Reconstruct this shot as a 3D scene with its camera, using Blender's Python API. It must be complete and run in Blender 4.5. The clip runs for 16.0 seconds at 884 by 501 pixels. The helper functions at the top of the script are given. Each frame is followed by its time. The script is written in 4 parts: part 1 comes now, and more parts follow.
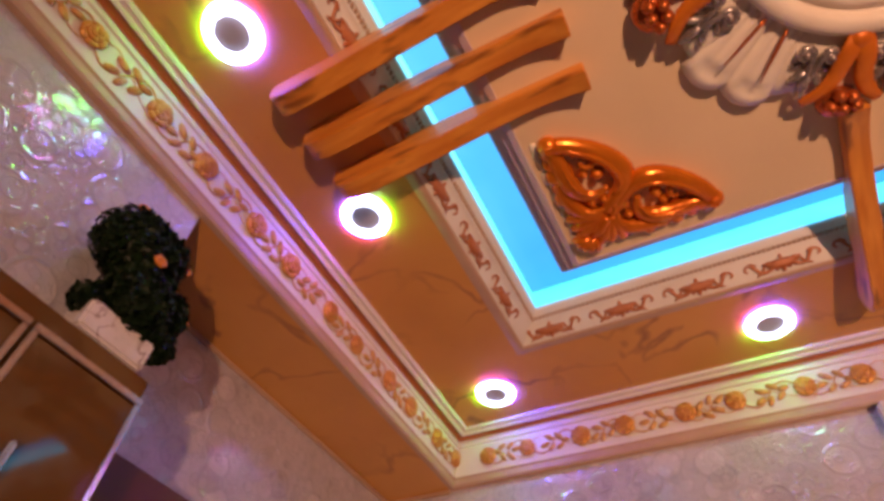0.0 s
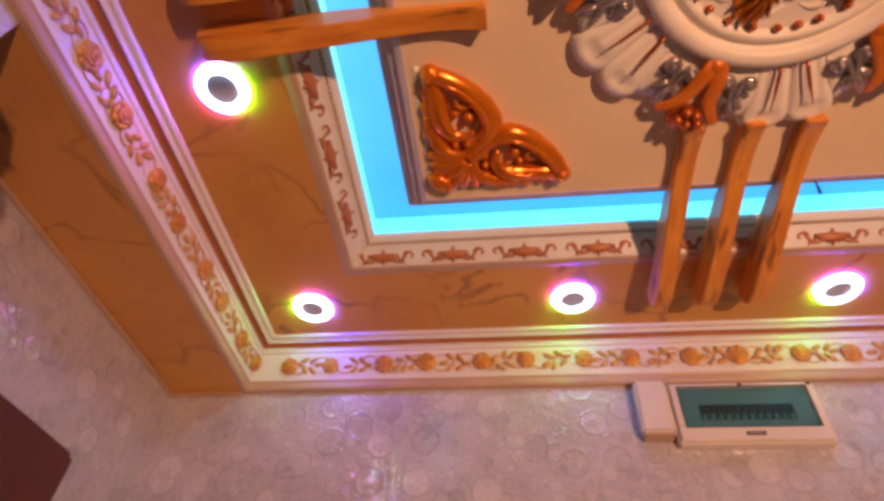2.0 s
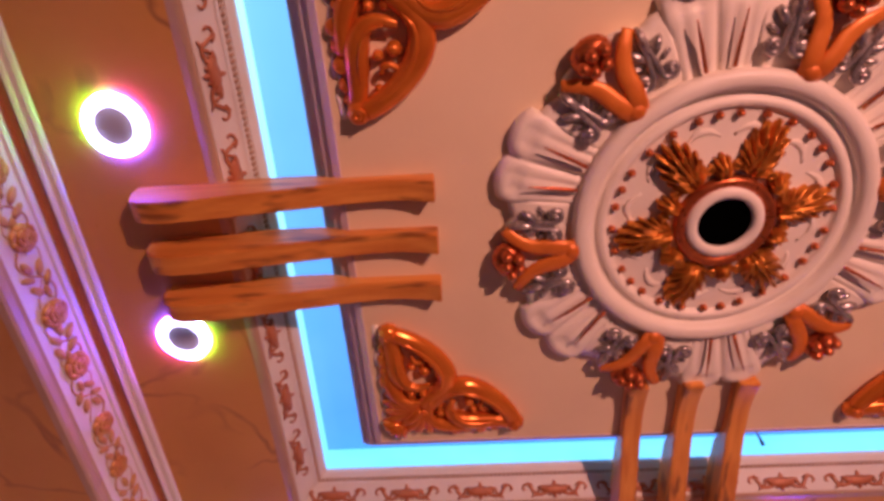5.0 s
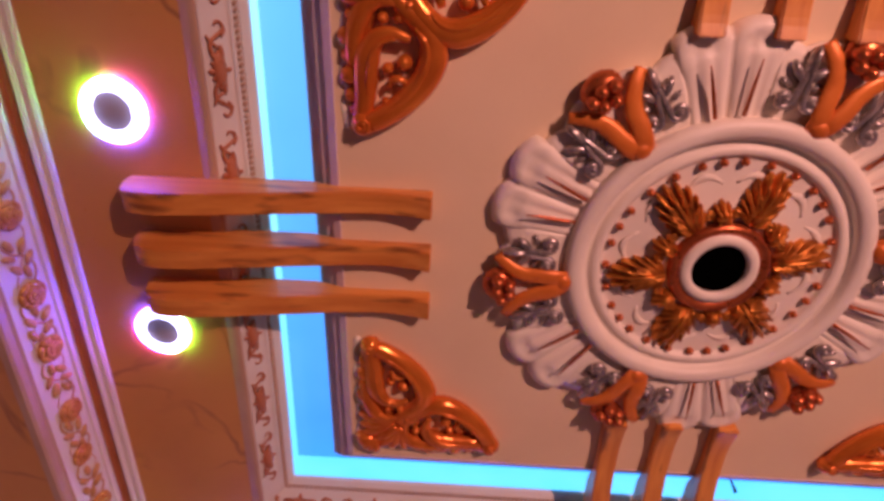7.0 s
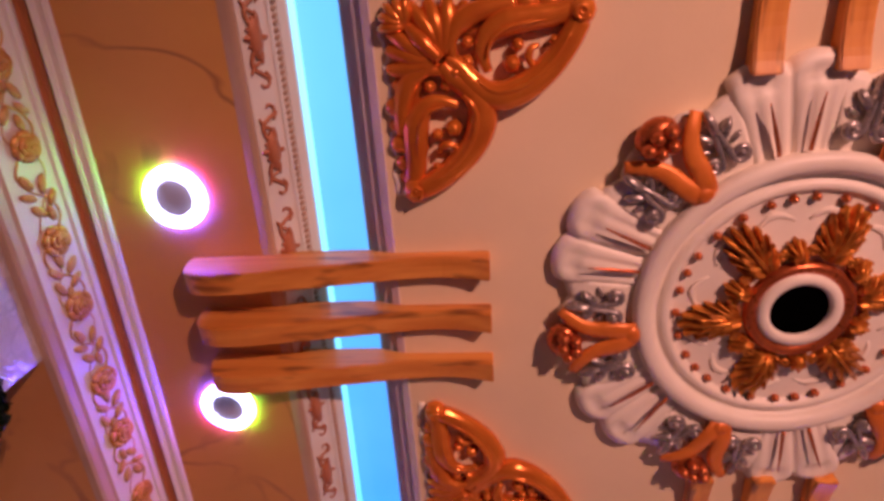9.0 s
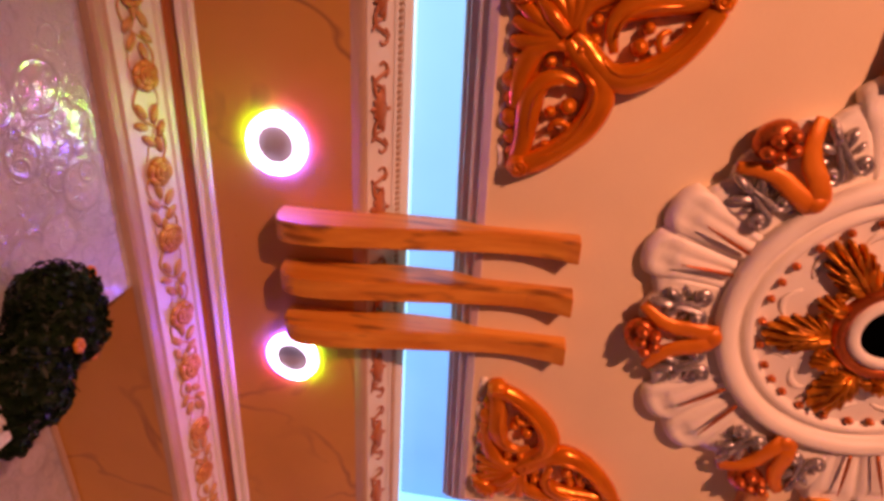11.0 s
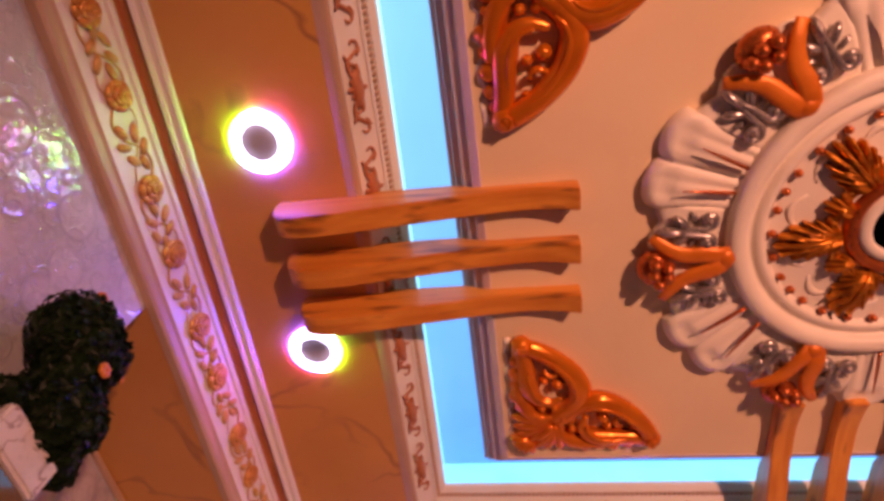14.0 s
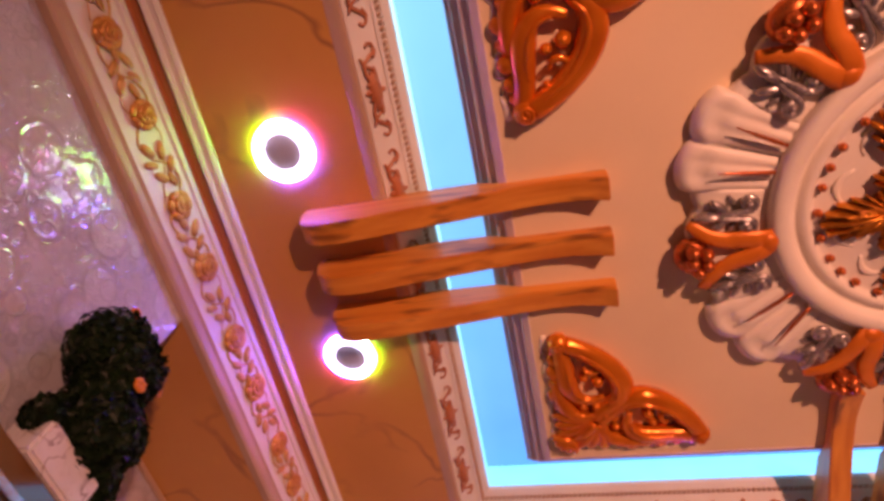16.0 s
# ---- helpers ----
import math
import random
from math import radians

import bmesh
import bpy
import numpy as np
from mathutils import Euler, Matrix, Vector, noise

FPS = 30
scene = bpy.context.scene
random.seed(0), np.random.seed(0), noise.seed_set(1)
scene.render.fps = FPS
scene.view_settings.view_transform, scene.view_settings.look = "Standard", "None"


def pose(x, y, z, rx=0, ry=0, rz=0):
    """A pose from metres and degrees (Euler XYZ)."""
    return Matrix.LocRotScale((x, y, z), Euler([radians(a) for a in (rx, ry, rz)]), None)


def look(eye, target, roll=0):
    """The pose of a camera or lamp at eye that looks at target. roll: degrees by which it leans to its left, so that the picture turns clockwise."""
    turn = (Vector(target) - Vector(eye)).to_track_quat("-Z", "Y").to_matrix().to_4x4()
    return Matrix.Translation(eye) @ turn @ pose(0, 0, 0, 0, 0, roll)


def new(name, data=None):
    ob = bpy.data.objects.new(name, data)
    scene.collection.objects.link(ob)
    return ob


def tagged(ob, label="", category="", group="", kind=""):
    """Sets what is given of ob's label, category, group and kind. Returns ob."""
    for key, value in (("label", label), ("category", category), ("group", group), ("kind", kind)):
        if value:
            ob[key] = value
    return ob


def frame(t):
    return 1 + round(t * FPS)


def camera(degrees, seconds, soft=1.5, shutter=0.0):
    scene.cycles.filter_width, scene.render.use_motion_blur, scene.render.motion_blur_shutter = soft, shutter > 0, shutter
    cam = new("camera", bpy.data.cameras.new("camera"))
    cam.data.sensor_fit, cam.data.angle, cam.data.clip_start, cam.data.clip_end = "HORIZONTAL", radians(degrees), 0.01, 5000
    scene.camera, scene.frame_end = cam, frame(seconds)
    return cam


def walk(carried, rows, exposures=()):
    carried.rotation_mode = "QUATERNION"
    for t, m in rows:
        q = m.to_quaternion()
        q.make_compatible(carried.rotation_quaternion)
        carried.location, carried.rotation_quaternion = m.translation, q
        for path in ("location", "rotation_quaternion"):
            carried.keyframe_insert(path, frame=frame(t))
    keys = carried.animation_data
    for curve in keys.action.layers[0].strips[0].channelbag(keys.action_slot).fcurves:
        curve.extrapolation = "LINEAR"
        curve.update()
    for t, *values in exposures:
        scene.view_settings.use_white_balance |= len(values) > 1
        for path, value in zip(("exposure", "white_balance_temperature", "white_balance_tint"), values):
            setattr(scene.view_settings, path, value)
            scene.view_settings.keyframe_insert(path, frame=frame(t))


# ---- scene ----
cam = camera(74.3, 16.0, soft=3.5)
PATH = [
    (0, (0.081, 0.187, 1.749), (-0.616, 1.274, 3.275), 6.1),
    (0.5, (0.05, 0.22, 1.729), (-0.546, 1.446, 3.192), 4.1),
    (1, (0.044, 0.215, 1.736), (-0.402, 1.508, 3.195), 1.9),
    (1.5, (0.055, 0.219, 1.728), (-0.282, 1.579, 3.155), 2.4),
    (2, (0.068, 0.221, 1.722), (-0.163, 1.61, 3.143), 4.0),
    (2.5, (0.083, 0.215, 1.729), (-0.05, 1.58, 3.184), 4.0),
    (3, (0.103, 0.165, 1.743), (0.08, 1.441, 3.283), 1.4),
    (3.5, (0.108, 0.141, 1.762), (0.15, 1.336, 3.365), 0.0),
    (4, (0.112, 0.113, 1.774), (0.16, 1.217, 3.441), -1.2),
    (4.5, (0.107, 0.081, 1.794), (0.105, 1.112, 3.509), -0.9),
    (5, (0.092, 0.05, 1.807), (0.017, 1.018, 3.555), 1.2),
    (5.2, (0.099, 0.048, 1.808), (0.023, 1.006, 3.562), 0.6),
    (7.3, (0.085, 0.035, 1.834), (0.029, 0.987, 3.592), 6.3),
    (7.5, (0.078, 0.039, 1.837), (-0.01, 1.012, 3.583), 7.7),
    (8, (0.06, 0.023, 1.848), (-0.1, 0.881, 3.648), 9.3),
    (8.2, (0.063, 0.01, 1.852), (-0.114, 0.813, 3.675), 9.6),
    (10.3, (-0.002, 0.023, 1.856), (-0.222, 0.873, 3.654), 13.3),
    (10.5, (-0.029, 0.022, 1.851), (-0.267, 0.878, 3.642), 17.9),
    (11, (-0.051, 0.035, 1.831), (-0.314, 0.89, 3.62), 21.2),
    (11.5, (-0.053, 0.047, 1.84), (-0.338, 0.956, 3.599), 16.5),
    (12, (-0.043, 0.045, 1.845), (-0.338, 0.959, 3.6), 13.8),
    (12.5, (-0.065, 0.06, 1.835), (-0.41, 0.994, 3.57), 15.7),
    (13, (-0.071, 0.058, 1.83), (-0.386, 0.977, 3.579), 13.5),
    (13.5, (-0.055, 0.054, 1.831), (-0.377, 0.994, 3.567), 13.4),
    (14, (-0.048, 0.049, 1.826), (-0.328, 0.971, 3.578), 11.2),
    (14.5, (-0.044, 0.048, 1.824), (-0.333, 0.975, 3.572), 11.9),
    (15, (-0.026, 0.051, 1.824), (-0.341, 0.976, 3.569), 11.0),
    (15.5, (-0.037, 0.05, 1.827), (-0.416, 0.998, 3.547), 11.2),
    (16, (-0.036, 0.063, 1.84), (-0.44, 0.957, 3.583), 14.6),
]
# the picture's brightness and white balance wander: seconds, stops, kelvin, tint
LOOK = [
    (0.0, -0.23, 6200, -16),
    (0.5, 0.09, 6400, -30),
    (1.0, 0.0, 6300, -26),
    (1.5, -0.02, 5800, -22),
    (2.0, -0.14, 6300, -16),
    (2.5, -0.19, 5800, -18),
    (3.0, -0.26, 4900, -28),
    (3.5, -0.31, 4700, -28),
    (4.0, -0.3, 6200, 10),
    (4.5, -0.33, 6600, 22),
    (5.0, -0.39, 5800, 24),
    (6.2, -0.46, 5600, 22),
    (7.5, -0.57, 5400, 18),
    (8.0, -0.54, 5500, 18),
    (9.2, -0.36, 5500, 14),
    (10.5, -0.25, 5600, 8),
    (11.0, -0.16, 7800, 30),
    (11.5, -0.15, 7600, 32),
    (12.5, -0.24, 7350, 22),
    (13.0, -0.22, 7550, 27),
    (13.5, -0.24, 6720, 13),
    (14.5, -0.20, 7280, 24),
    (15.0, -0.26, 5350, -4),
    (15.5, -0.20, 6850, 19),
    (16.0, -0.20, 6950, 20),
]
walk(cam, [(t, look(eye, target, roll)) for t, eye, target, roll in PATH], LOOK)

# ---- world and light ----
world = bpy.data.worlds.new("world")
scene.world = world
world.use_nodes = True
world.node_tree.nodes["Background"].inputs[0].default_value = (0.9, 0.6, 0.45, 1)
world.node_tree.nodes["Background"].inputs[1].default_value = 0.012
# the warm uplight stands low, behind and to the side of the camera
lamp = new("room_lamp", bpy.data.lights.new("room_lamp", "SPOT"))
lamp.data.energy, lamp.data.color, lamp.data.shadow_soft_size = 520, (1.0, 0.450, 0.308), 0.05
lamp.data.spot_size, lamp.data.spot_blend = radians(60), 1.0
lamp.matrix_world = look((1.70, -1.66, 0.80), (0.42, 0.86, 2.70))

# ---- plan, metres ----
ZS, ZP, ZB = 2.760, 2.754, 2.890          # border soffit, centre panel, blue cove
WL, WR, WN, WF = -0.722, 1.822, -3.2, 1.64  # walls
ALC, ALY, ALZ = -0.950, 0.535, 2.615       # alcove: back wall, start, ceiling
CX, CY = 0.541, 0.522                     # middle of the ceiling design
TX0, TX1, TY0, TY1 = -0.360, 1.450, -0.250, 1.310   # opening in the soffit
PX0, PX1, PY0, PY1 = -0.172, 1.262, -0.061, 1.121   # top of the centre panel's edge


# ---- materials ----
def nodes_of(name):
    m = bpy.data.materials.new(name)
    m.use_nodes = True
    nt = m.node_tree
    return m, nt, nt.nodes["Principled BSDF"]


def link(nt, a, b):
    nt.links.new(a, b)


def mat(name, c1, c2, scale=8.0, rough=0.5, metal=0.0, bump=0.15, fine=90.0, stretch=(1, 1, 1), veins=None, coat=0.0, rvar=0.12):
    m, nt, bs = nodes_of(name)
    N = nt.nodes
    tc, mp = N.new("ShaderNodeTexCoord"), N.new("ShaderNodeMapping")
    mp.inputs["Scale"].default_value = stretch
    link(nt, tc.outputs["Object"], mp.inputs[0])
    n1, n2 = N.new("ShaderNodeTexNoise"), N.new("ShaderNodeTexNoise")
    n1.inputs["Scale"].default_value, n1.inputs["Detail"].default_value = scale, 5
    n2.inputs["Scale"].default_value, n2.inputs["Detail"].default_value = fine, 4
    for n in (n1, n2):
        link(nt, mp.outputs[0], n.inputs["Vector"])
    mx = N.new("ShaderNodeMix")
    mx.data_type = "RGBA"
    mx.inputs[6].default_value, mx.inputs[7].default_value = (*c1, 1), (*c2, 1)
    rp = N.new("ShaderNodeMapRange")
    rp.inputs[1].default_value, rp.inputs[2].default_value = 0.3, 0.7
    link(nt, n1.outputs[0], rp.inputs[0])
    link(nt, rp.outputs[0], mx.inputs[0])
    col = mx.outputs[2]
    if veins:
        # thin meandering veins where a warped noise passes its middle value
        wn = N.new("ShaderNodeTexNoise")
        wn.inputs["Scale"].default_value, wn.inputs["Detail"].default_value = veins[1], 3.5
        wn.inputs["Distortion"].default_value = 0.6
        link(nt, mp.outputs[0], wn.inputs["Vector"])
        d = N.new("ShaderNodeMath"); d.operation = "SUBTRACT"; d.inputs[1].default_value = 0.5
        a = N.new("ShaderNodeMath"); a.operation = "ABSOLUTE"
        r = N.new("ShaderNodeMapRange")
        r.inputs[1].default_value, r.inputs[2].default_value, r.inputs[3].default_value, r.inputs[4].default_value = 0.0, veins[2], 1.0, 0.0
        k = N.new("ShaderNodeMath"); k.operation = "MULTIPLY"
        msk = N.new("ShaderNodeMapRange")
        msk.inputs[1].default_value, msk.inputs[2].default_value = 0.40, 0.58
        link(nt, wn.outputs[0], d.inputs[0]); link(nt, d.outputs[0], a.inputs[0]); link(nt, a.outputs[0], r.inputs[0])
        link(nt, n1.outputs[0], msk.inputs[0])
        link(nt, r.outputs[0], k.inputs[0]); link(nt, msk.outputs[0], k.inputs[1])
        m2 = N.new("ShaderNodeMix"); m2.data_type = "RGBA"
        link(nt, k.outputs[0], m2.inputs[0]); link(nt, col, m2.inputs[6])
        m2.inputs[7].default_value = (*veins[0], 1)
        col = m2.outputs[2]
    link(nt, col, bs.inputs["Base Color"])
    rr = N.new("ShaderNodeMapRange")
    rr.inputs[3].default_value, rr.inputs[4].default_value = max(0.03, rough - rvar), min(1, rough + rvar)
    link(nt, n2.outputs[0], rr.inputs[0]); link(nt, rr.outputs[0], bs.inputs["Roughness"])
    bs.inputs["Metallic"].default_value = metal
    bs.inputs["Coat Weight"].default_value = coat
    if bump:
        b = N.new("ShaderNodeBump")
        b.inputs["Strength"].default_value, b.inputs["Distance"].default_value = bump, 0.003
        link(nt, n2.outputs[0], b.inputs["Height"]); link(nt, b.outputs[0], bs.inputs["Normal"])
    return m


def glow(name, color, strength):
    m, nt, bs = nodes_of(name)
    bs.inputs["Base Color"].default_value = (*[min(1, c) for c in color], 1)
    bs.inputs["Emission Color"].default_value = (*color, 1)
    bs.inputs["Emission Strength"].default_value = strength
    return m


def wallpaper_mat():
    # silvery vinyl paper with embossed bubbles of mixed sizes, each a flat disc with a raised rim
    m, nt, bs = nodes_of("bubble_wallpaper")
    N = nt.nodes
    tc = N.new("ShaderNodeTexCoord")

    def math_node(op, a, b):
        k = N.new("ShaderNodeMath"); k.operation = op
        for i, q in enumerate((a, b)):
            if isinstance(q, (int, float)):
                k.inputs[i].default_value = q
            else:
                link(nt, q, k.inputs[i])
        return k.outputs[0]

    rim, tone, dome = None, None, None
    for scale, w, seed in ((10.5, 1.0, 0.0), (23.0, 0.9, 3.1), (47.0, 0.75, 7.7), (85.0, 0.5, 5.2)):
        mp = N.new("ShaderNodeMapping"); mp.inputs["Location"].default_value = (seed, seed * 1.7, seed * 0.6)
        link(nt, tc.outputs["Object"], mp.inputs[0])
        v = N.new("ShaderNodeTexVoronoi"); v.feature = "F1"; v.inputs["Scale"].default_value = scale
        link(nt, mp.outputs[0], v.inputs["Vector"])
        ramps = []
        for stops in (((0.0, 0), (0.33, 0), (0.375, 1), (0.40, 1), (0.45, 0)), ((0.0, 1), (0.37, 1), (0.40, 0), (1.0, 0)), ((0.0, 1), (0.2, 0.75), (0.40, 0.0), (1.0, 0))):
            cr = N.new("ShaderNodeValToRGB")
            e = cr.color_ramp.elements
            e[0].position, e[0].color = stops[0][0], (stops[0][1],) * 3 + (1,)
            e[1].position, e[1].color = stops[-1][0], (stops[-1][1],) * 3 + (1,)
            for p, c in stops[1:-1]:
                q = e.new(p); q.color = (c, c, c, 1)
            link(nt, v.outputs["Distance"], cr.inputs[0])
            ramps.append(cr.outputs[0])
        sp = N.new("ShaderNodeSeparateColor")
        link(nt, v.outputs["Color"], sp.inputs[0])
        ring = math_node("MULTIPLY", ramps[0], w)
        disc = math_node("MULTIPLY", ramps[1], math_node("MULTIPLY", math_node("SUBTRACT", sp.outputs[0], 0.42), w))
        bulge = math_node("MULTIPLY", ramps[2], w)
        rim = ring if rim is None else math_node("MAXIMUM", rim, ring)
        tone = disc if tone is None else math_node("ADD", tone, disc)
        dome = bulge if dome is None else math_node("MAXIMUM", dome, bulge)
    n = N.new("ShaderNodeTexNoise"); n.inputs["Scale"].default_value, n.inputs["Detail"].default_value = 9, 6
    link(nt, tc.outputs["Object"], n.inputs["Vector"])
    fac = math_node("ADD", math_node("MULTIPLY", tone, 0.42), math_node("MULTIPLY", n.outputs[0], 0.9))
    fac = math_node("SUBTRACT", fac, math_node("MULTIPLY", rim, 0.20))
    mx = N.new("ShaderNodeMix"); mx.data_type = "RGBA"; mx.clamp_factor = True
    mx.inputs[6].default_value, mx.inputs[7].default_value = (0.44, 0.41, 0.44, 1), (0.82, 0.78, 0.81, 1)
    link(nt, fac, mx.inputs[0]); link(nt, mx.outputs[2], bs.inputs["Base Color"])
    fn = N.new("ShaderNodeTexNoise"); fn.inputs["Scale"].default_value, fn.inputs["Detail"].default_value = 60, 3
    link(nt, tc.outputs["Object"], fn.inputs["Vector"])
    hgt = math_node("ADD", math_node("MULTIPLY", rim, 0.55), math_node("ADD", math_node("MULTIPLY", dome, 0.5), math_node("MULTIPLY", fn.outputs[0], 0.5)))
    b = N.new("ShaderNodeBump"); b.inputs["Strength"].default_value, b.inputs["Distance"].default_value = 0.36, 0.005
    link(nt, hgt, b.inputs["Height"]); link(nt, b.outputs[0], bs.inputs["Normal"])
    bs.inputs["Roughness"].default_value = 0.11
    bs.inputs["Metallic"].default_value = 0.15
    return m


def wood_mat():
    # varnished orange wood with dark dashes along the grain
    m, nt, bs = nodes_of("rib_wood")
    N = nt.nodes
    tc, oi = N.new("ShaderNodeTexCoord"), N.new("ShaderNodeObjectInfo")
    off = N.new("ShaderNodeVectorMath"); off.operation = "ADD"
    sc = N.new("ShaderNodeVectorMath"); sc.operation = "SCALE"; sc.inputs[0].default_value = (7, 3, 5)
    link(nt, oi.outputs["Random"], sc.inputs["Scale"])
    link(nt, tc.outputs["Object"], off.inputs[0]); link(nt, sc.outputs[0], off.inputs[1])
    out = []
    for s, scale, det in (((2.2, 60, 60), 1.0, 5), ((7.5, 42, 42), 1.0, 2), ((1, 14, 14), 2.0, 3)):
        mp = N.new("ShaderNodeMapping"); mp.inputs["Scale"].default_value = s
        link(nt, off.outputs[0], mp.inputs[0])
        n = N.new("ShaderNodeTexNoise"); n.inputs["Scale"].default_value, n.inputs["Detail"].default_value = scale, det
        link(nt, mp.outputs[0], n.inputs["Vector"]); out.append(n.outputs[0])
    base = N.new("ShaderNodeMix"); base.data_type = "RGBA"
    base.inputs[6].default_value, base.inputs[7].default_value = (0.60, 0.20, 0.026, 1), (0.83, 0.36, 0.060, 1)
    r0 = N.new("ShaderNodeMapRange"); r0.inputs[1].default_value, r0.inputs[2].default_value = 0.3, 0.7
    link(nt, out[0], r0.inputs[0]); link(nt, r0.outputs[0], base.inputs[0])
    dash = N.new("ShaderNodeMapRange"); dash.inputs[1].default_value, dash.inputs[2].default_value = 0.58, 0.70
    dash.inputs[4].default_value = 0.75
    link(nt, out[1], dash.inputs[0])
    m2 = N.new("ShaderNodeMix"); m2.data_type = "RGBA"
    link(nt, dash.outputs[0], m2.inputs[0]); link(nt, base.outputs[2], m2.inputs[6])
    m2.inputs[7].default_value = (0.16, 0.045, 0.012, 1)
    link(nt, m2.outputs[2], bs.inputs["Base Color"])
    bs.inputs["Roughness"].default_value = 0.42
    bs.inputs["Coat Weight"].default_value = 0.15
    b = N.new("ShaderNodeBump"); b.inputs["Strength"].default_value, b.inputs["Distance"].default_value = 0.15, 0.002
    link(nt, out[0], b.inputs["Height"]); link(nt, b.outputs[0], bs.inputs["Normal"])
    return m


def sector_mat():
    # side-lit rim of a three-colour downlight: red, blue and green thirds round its own axis
    m, nt, bs = nodes_of("colour_rim")
    N = nt.nodes
    tc, sp, at = N.new("ShaderNodeTexCoord"), N.new("ShaderNodeSeparateXYZ"), N.new("ShaderNodeMath")
    at.operation = "ARCTAN2"
    link(nt, tc.outputs["Object"], sp.inputs[0])
    link(nt, sp.outputs[1], at.inputs[0]); link(nt, sp.outputs[0], at.inputs[1])
    mr = N.new("ShaderNodeMapRange"); mr.inputs[1].default_value, mr.inputs[2].default_value = -math.pi, math.pi
    link(nt, at.outputs[0], mr.inputs[0])
    cr = N.new("ShaderNodeValToRGB")
    e = cr.color_ramp.elements
    pink, blue, green = (0.30, 0.030, 0.40, 1), (0.06, 0.035, 0.95, 1), (0.07, 0.29, 0.012, 1)
    # -180 .. -120 is between blue and green; pink sits at 0, blue at +120, green at -120
    e[0].position, e[0].color = 0.0, (0.07, 0.12, 0.32, 1)
    e[1].position, e[1].color = 1.0, (0.07, 0.12, 0.32, 1)
    for p, c in ((0.08, green), (0.29, green), (0.43, pink), (0.56, pink), (0.69, blue), (0.92, blue)):
        q = e.new(p); q.color = c
    link(nt, mr.outputs[0], cr.inputs[0])
    link(nt, cr.outputs[0], bs.inputs["Emission Color"])
    bs.inputs["Base Color"].default_value = (0.6, 0.6, 0.6, 1)
    bs.inputs["Emission Strength"].default_value = 240.0
    return m


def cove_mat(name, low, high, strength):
    # hidden strips' light put into the cove faces as glow, paler towards the near end
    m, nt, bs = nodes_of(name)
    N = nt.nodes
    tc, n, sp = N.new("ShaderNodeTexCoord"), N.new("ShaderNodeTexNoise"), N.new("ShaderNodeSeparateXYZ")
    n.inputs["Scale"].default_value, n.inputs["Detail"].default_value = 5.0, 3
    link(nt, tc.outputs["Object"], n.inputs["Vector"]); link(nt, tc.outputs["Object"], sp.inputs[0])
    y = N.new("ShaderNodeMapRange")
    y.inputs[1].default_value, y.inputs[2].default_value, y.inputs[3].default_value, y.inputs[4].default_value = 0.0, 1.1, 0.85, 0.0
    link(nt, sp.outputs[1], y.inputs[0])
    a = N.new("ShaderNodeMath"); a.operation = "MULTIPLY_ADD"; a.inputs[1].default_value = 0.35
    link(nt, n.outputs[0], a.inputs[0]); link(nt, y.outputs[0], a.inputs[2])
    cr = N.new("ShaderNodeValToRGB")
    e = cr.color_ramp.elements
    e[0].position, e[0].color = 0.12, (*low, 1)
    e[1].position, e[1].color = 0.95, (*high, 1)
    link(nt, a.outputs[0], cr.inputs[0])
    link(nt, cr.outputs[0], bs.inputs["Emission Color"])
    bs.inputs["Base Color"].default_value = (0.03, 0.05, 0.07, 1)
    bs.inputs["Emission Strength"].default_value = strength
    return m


M_SOFFIT = mat("veined_beige_finish", (0.58, 0.275, 0.066), (0.70, 0.36, 0.096), 2.6, 0.33, bump=0.05, veins=((0.34, 0.15, 0.055), 3.6, 0.026))
M_PANEL = mat("cream_matt_paint", (0.80, 0.625, 0.39), (0.86, 0.685, 0.44), 5, 0.75, bump=0.10, fine=140)
M_WHITE = mat("white_gloss_paint", (0.74, 0.68, 0.61), (0.80, 0.75, 0.68), 9, 0.38, bump=0.06)
M_EDGE = mat("lilac_grey_paint", (0.62, 0.52, 0.62), (0.76, 0.66, 0.74), 14, 0.5, bump=0.25, fine=60)
M_PLASTER = mat("cream_plaster", (0.83, 0.74, 0.61), (0.89, 0.82, 0.69), 12, 0.45, bump=0.18, fine=120)
M_BROWNGAP = mat("brown_groove_paint", (0.40, 0.14, 0.05), (0.52, 0.20, 0.075), 12, 0.45)
M_LIP = mat("tan_lip_paint", (0.50, 0.33, 0.22), (0.58, 0.40, 0.28), 10, 0.45)
M_COPPER = mat("copper_orange_paint", (0.66, 0.155, 0.010), (0.86, 0.260, 0.020), 16, 0.22, metal=0.50, bump=0.05, fine=50)
M_COPPERMATT = mat("satin_copper_paint", (0.62, 0.150, 0.012), (0.80, 0.235, 0.022), 16, 0.42, metal=0.25, bump=0.08, fine=60)
M_COPPER2 = mat("dark_copper_paint", (0.42, 0.09, 0.02), (0.58, 0.16, 0.04), 25, 0.30, metal=0.7, bump=0.15)
M_GOLD = mat("antique_gold_paint", (0.26, 0.075, 0.008), (0.80, 0.31, 0.032), 36, 0.34, metal=0.7, bump=0.25, fine=90)
M_SILVER = mat("aged_silver_paint", (0.30, 0.27, 0.26), (0.56, 0.49, 0.45), 28, 0.26, metal=0.70, bump=0.2, fine=90)
M_ROSE = mat("bronze_rose_paint", (0.54, 0.22, 0.055), (0.74, 0.39, 0.10), 40, 0.35, metal=0.45, bump=0.3, fine=120)
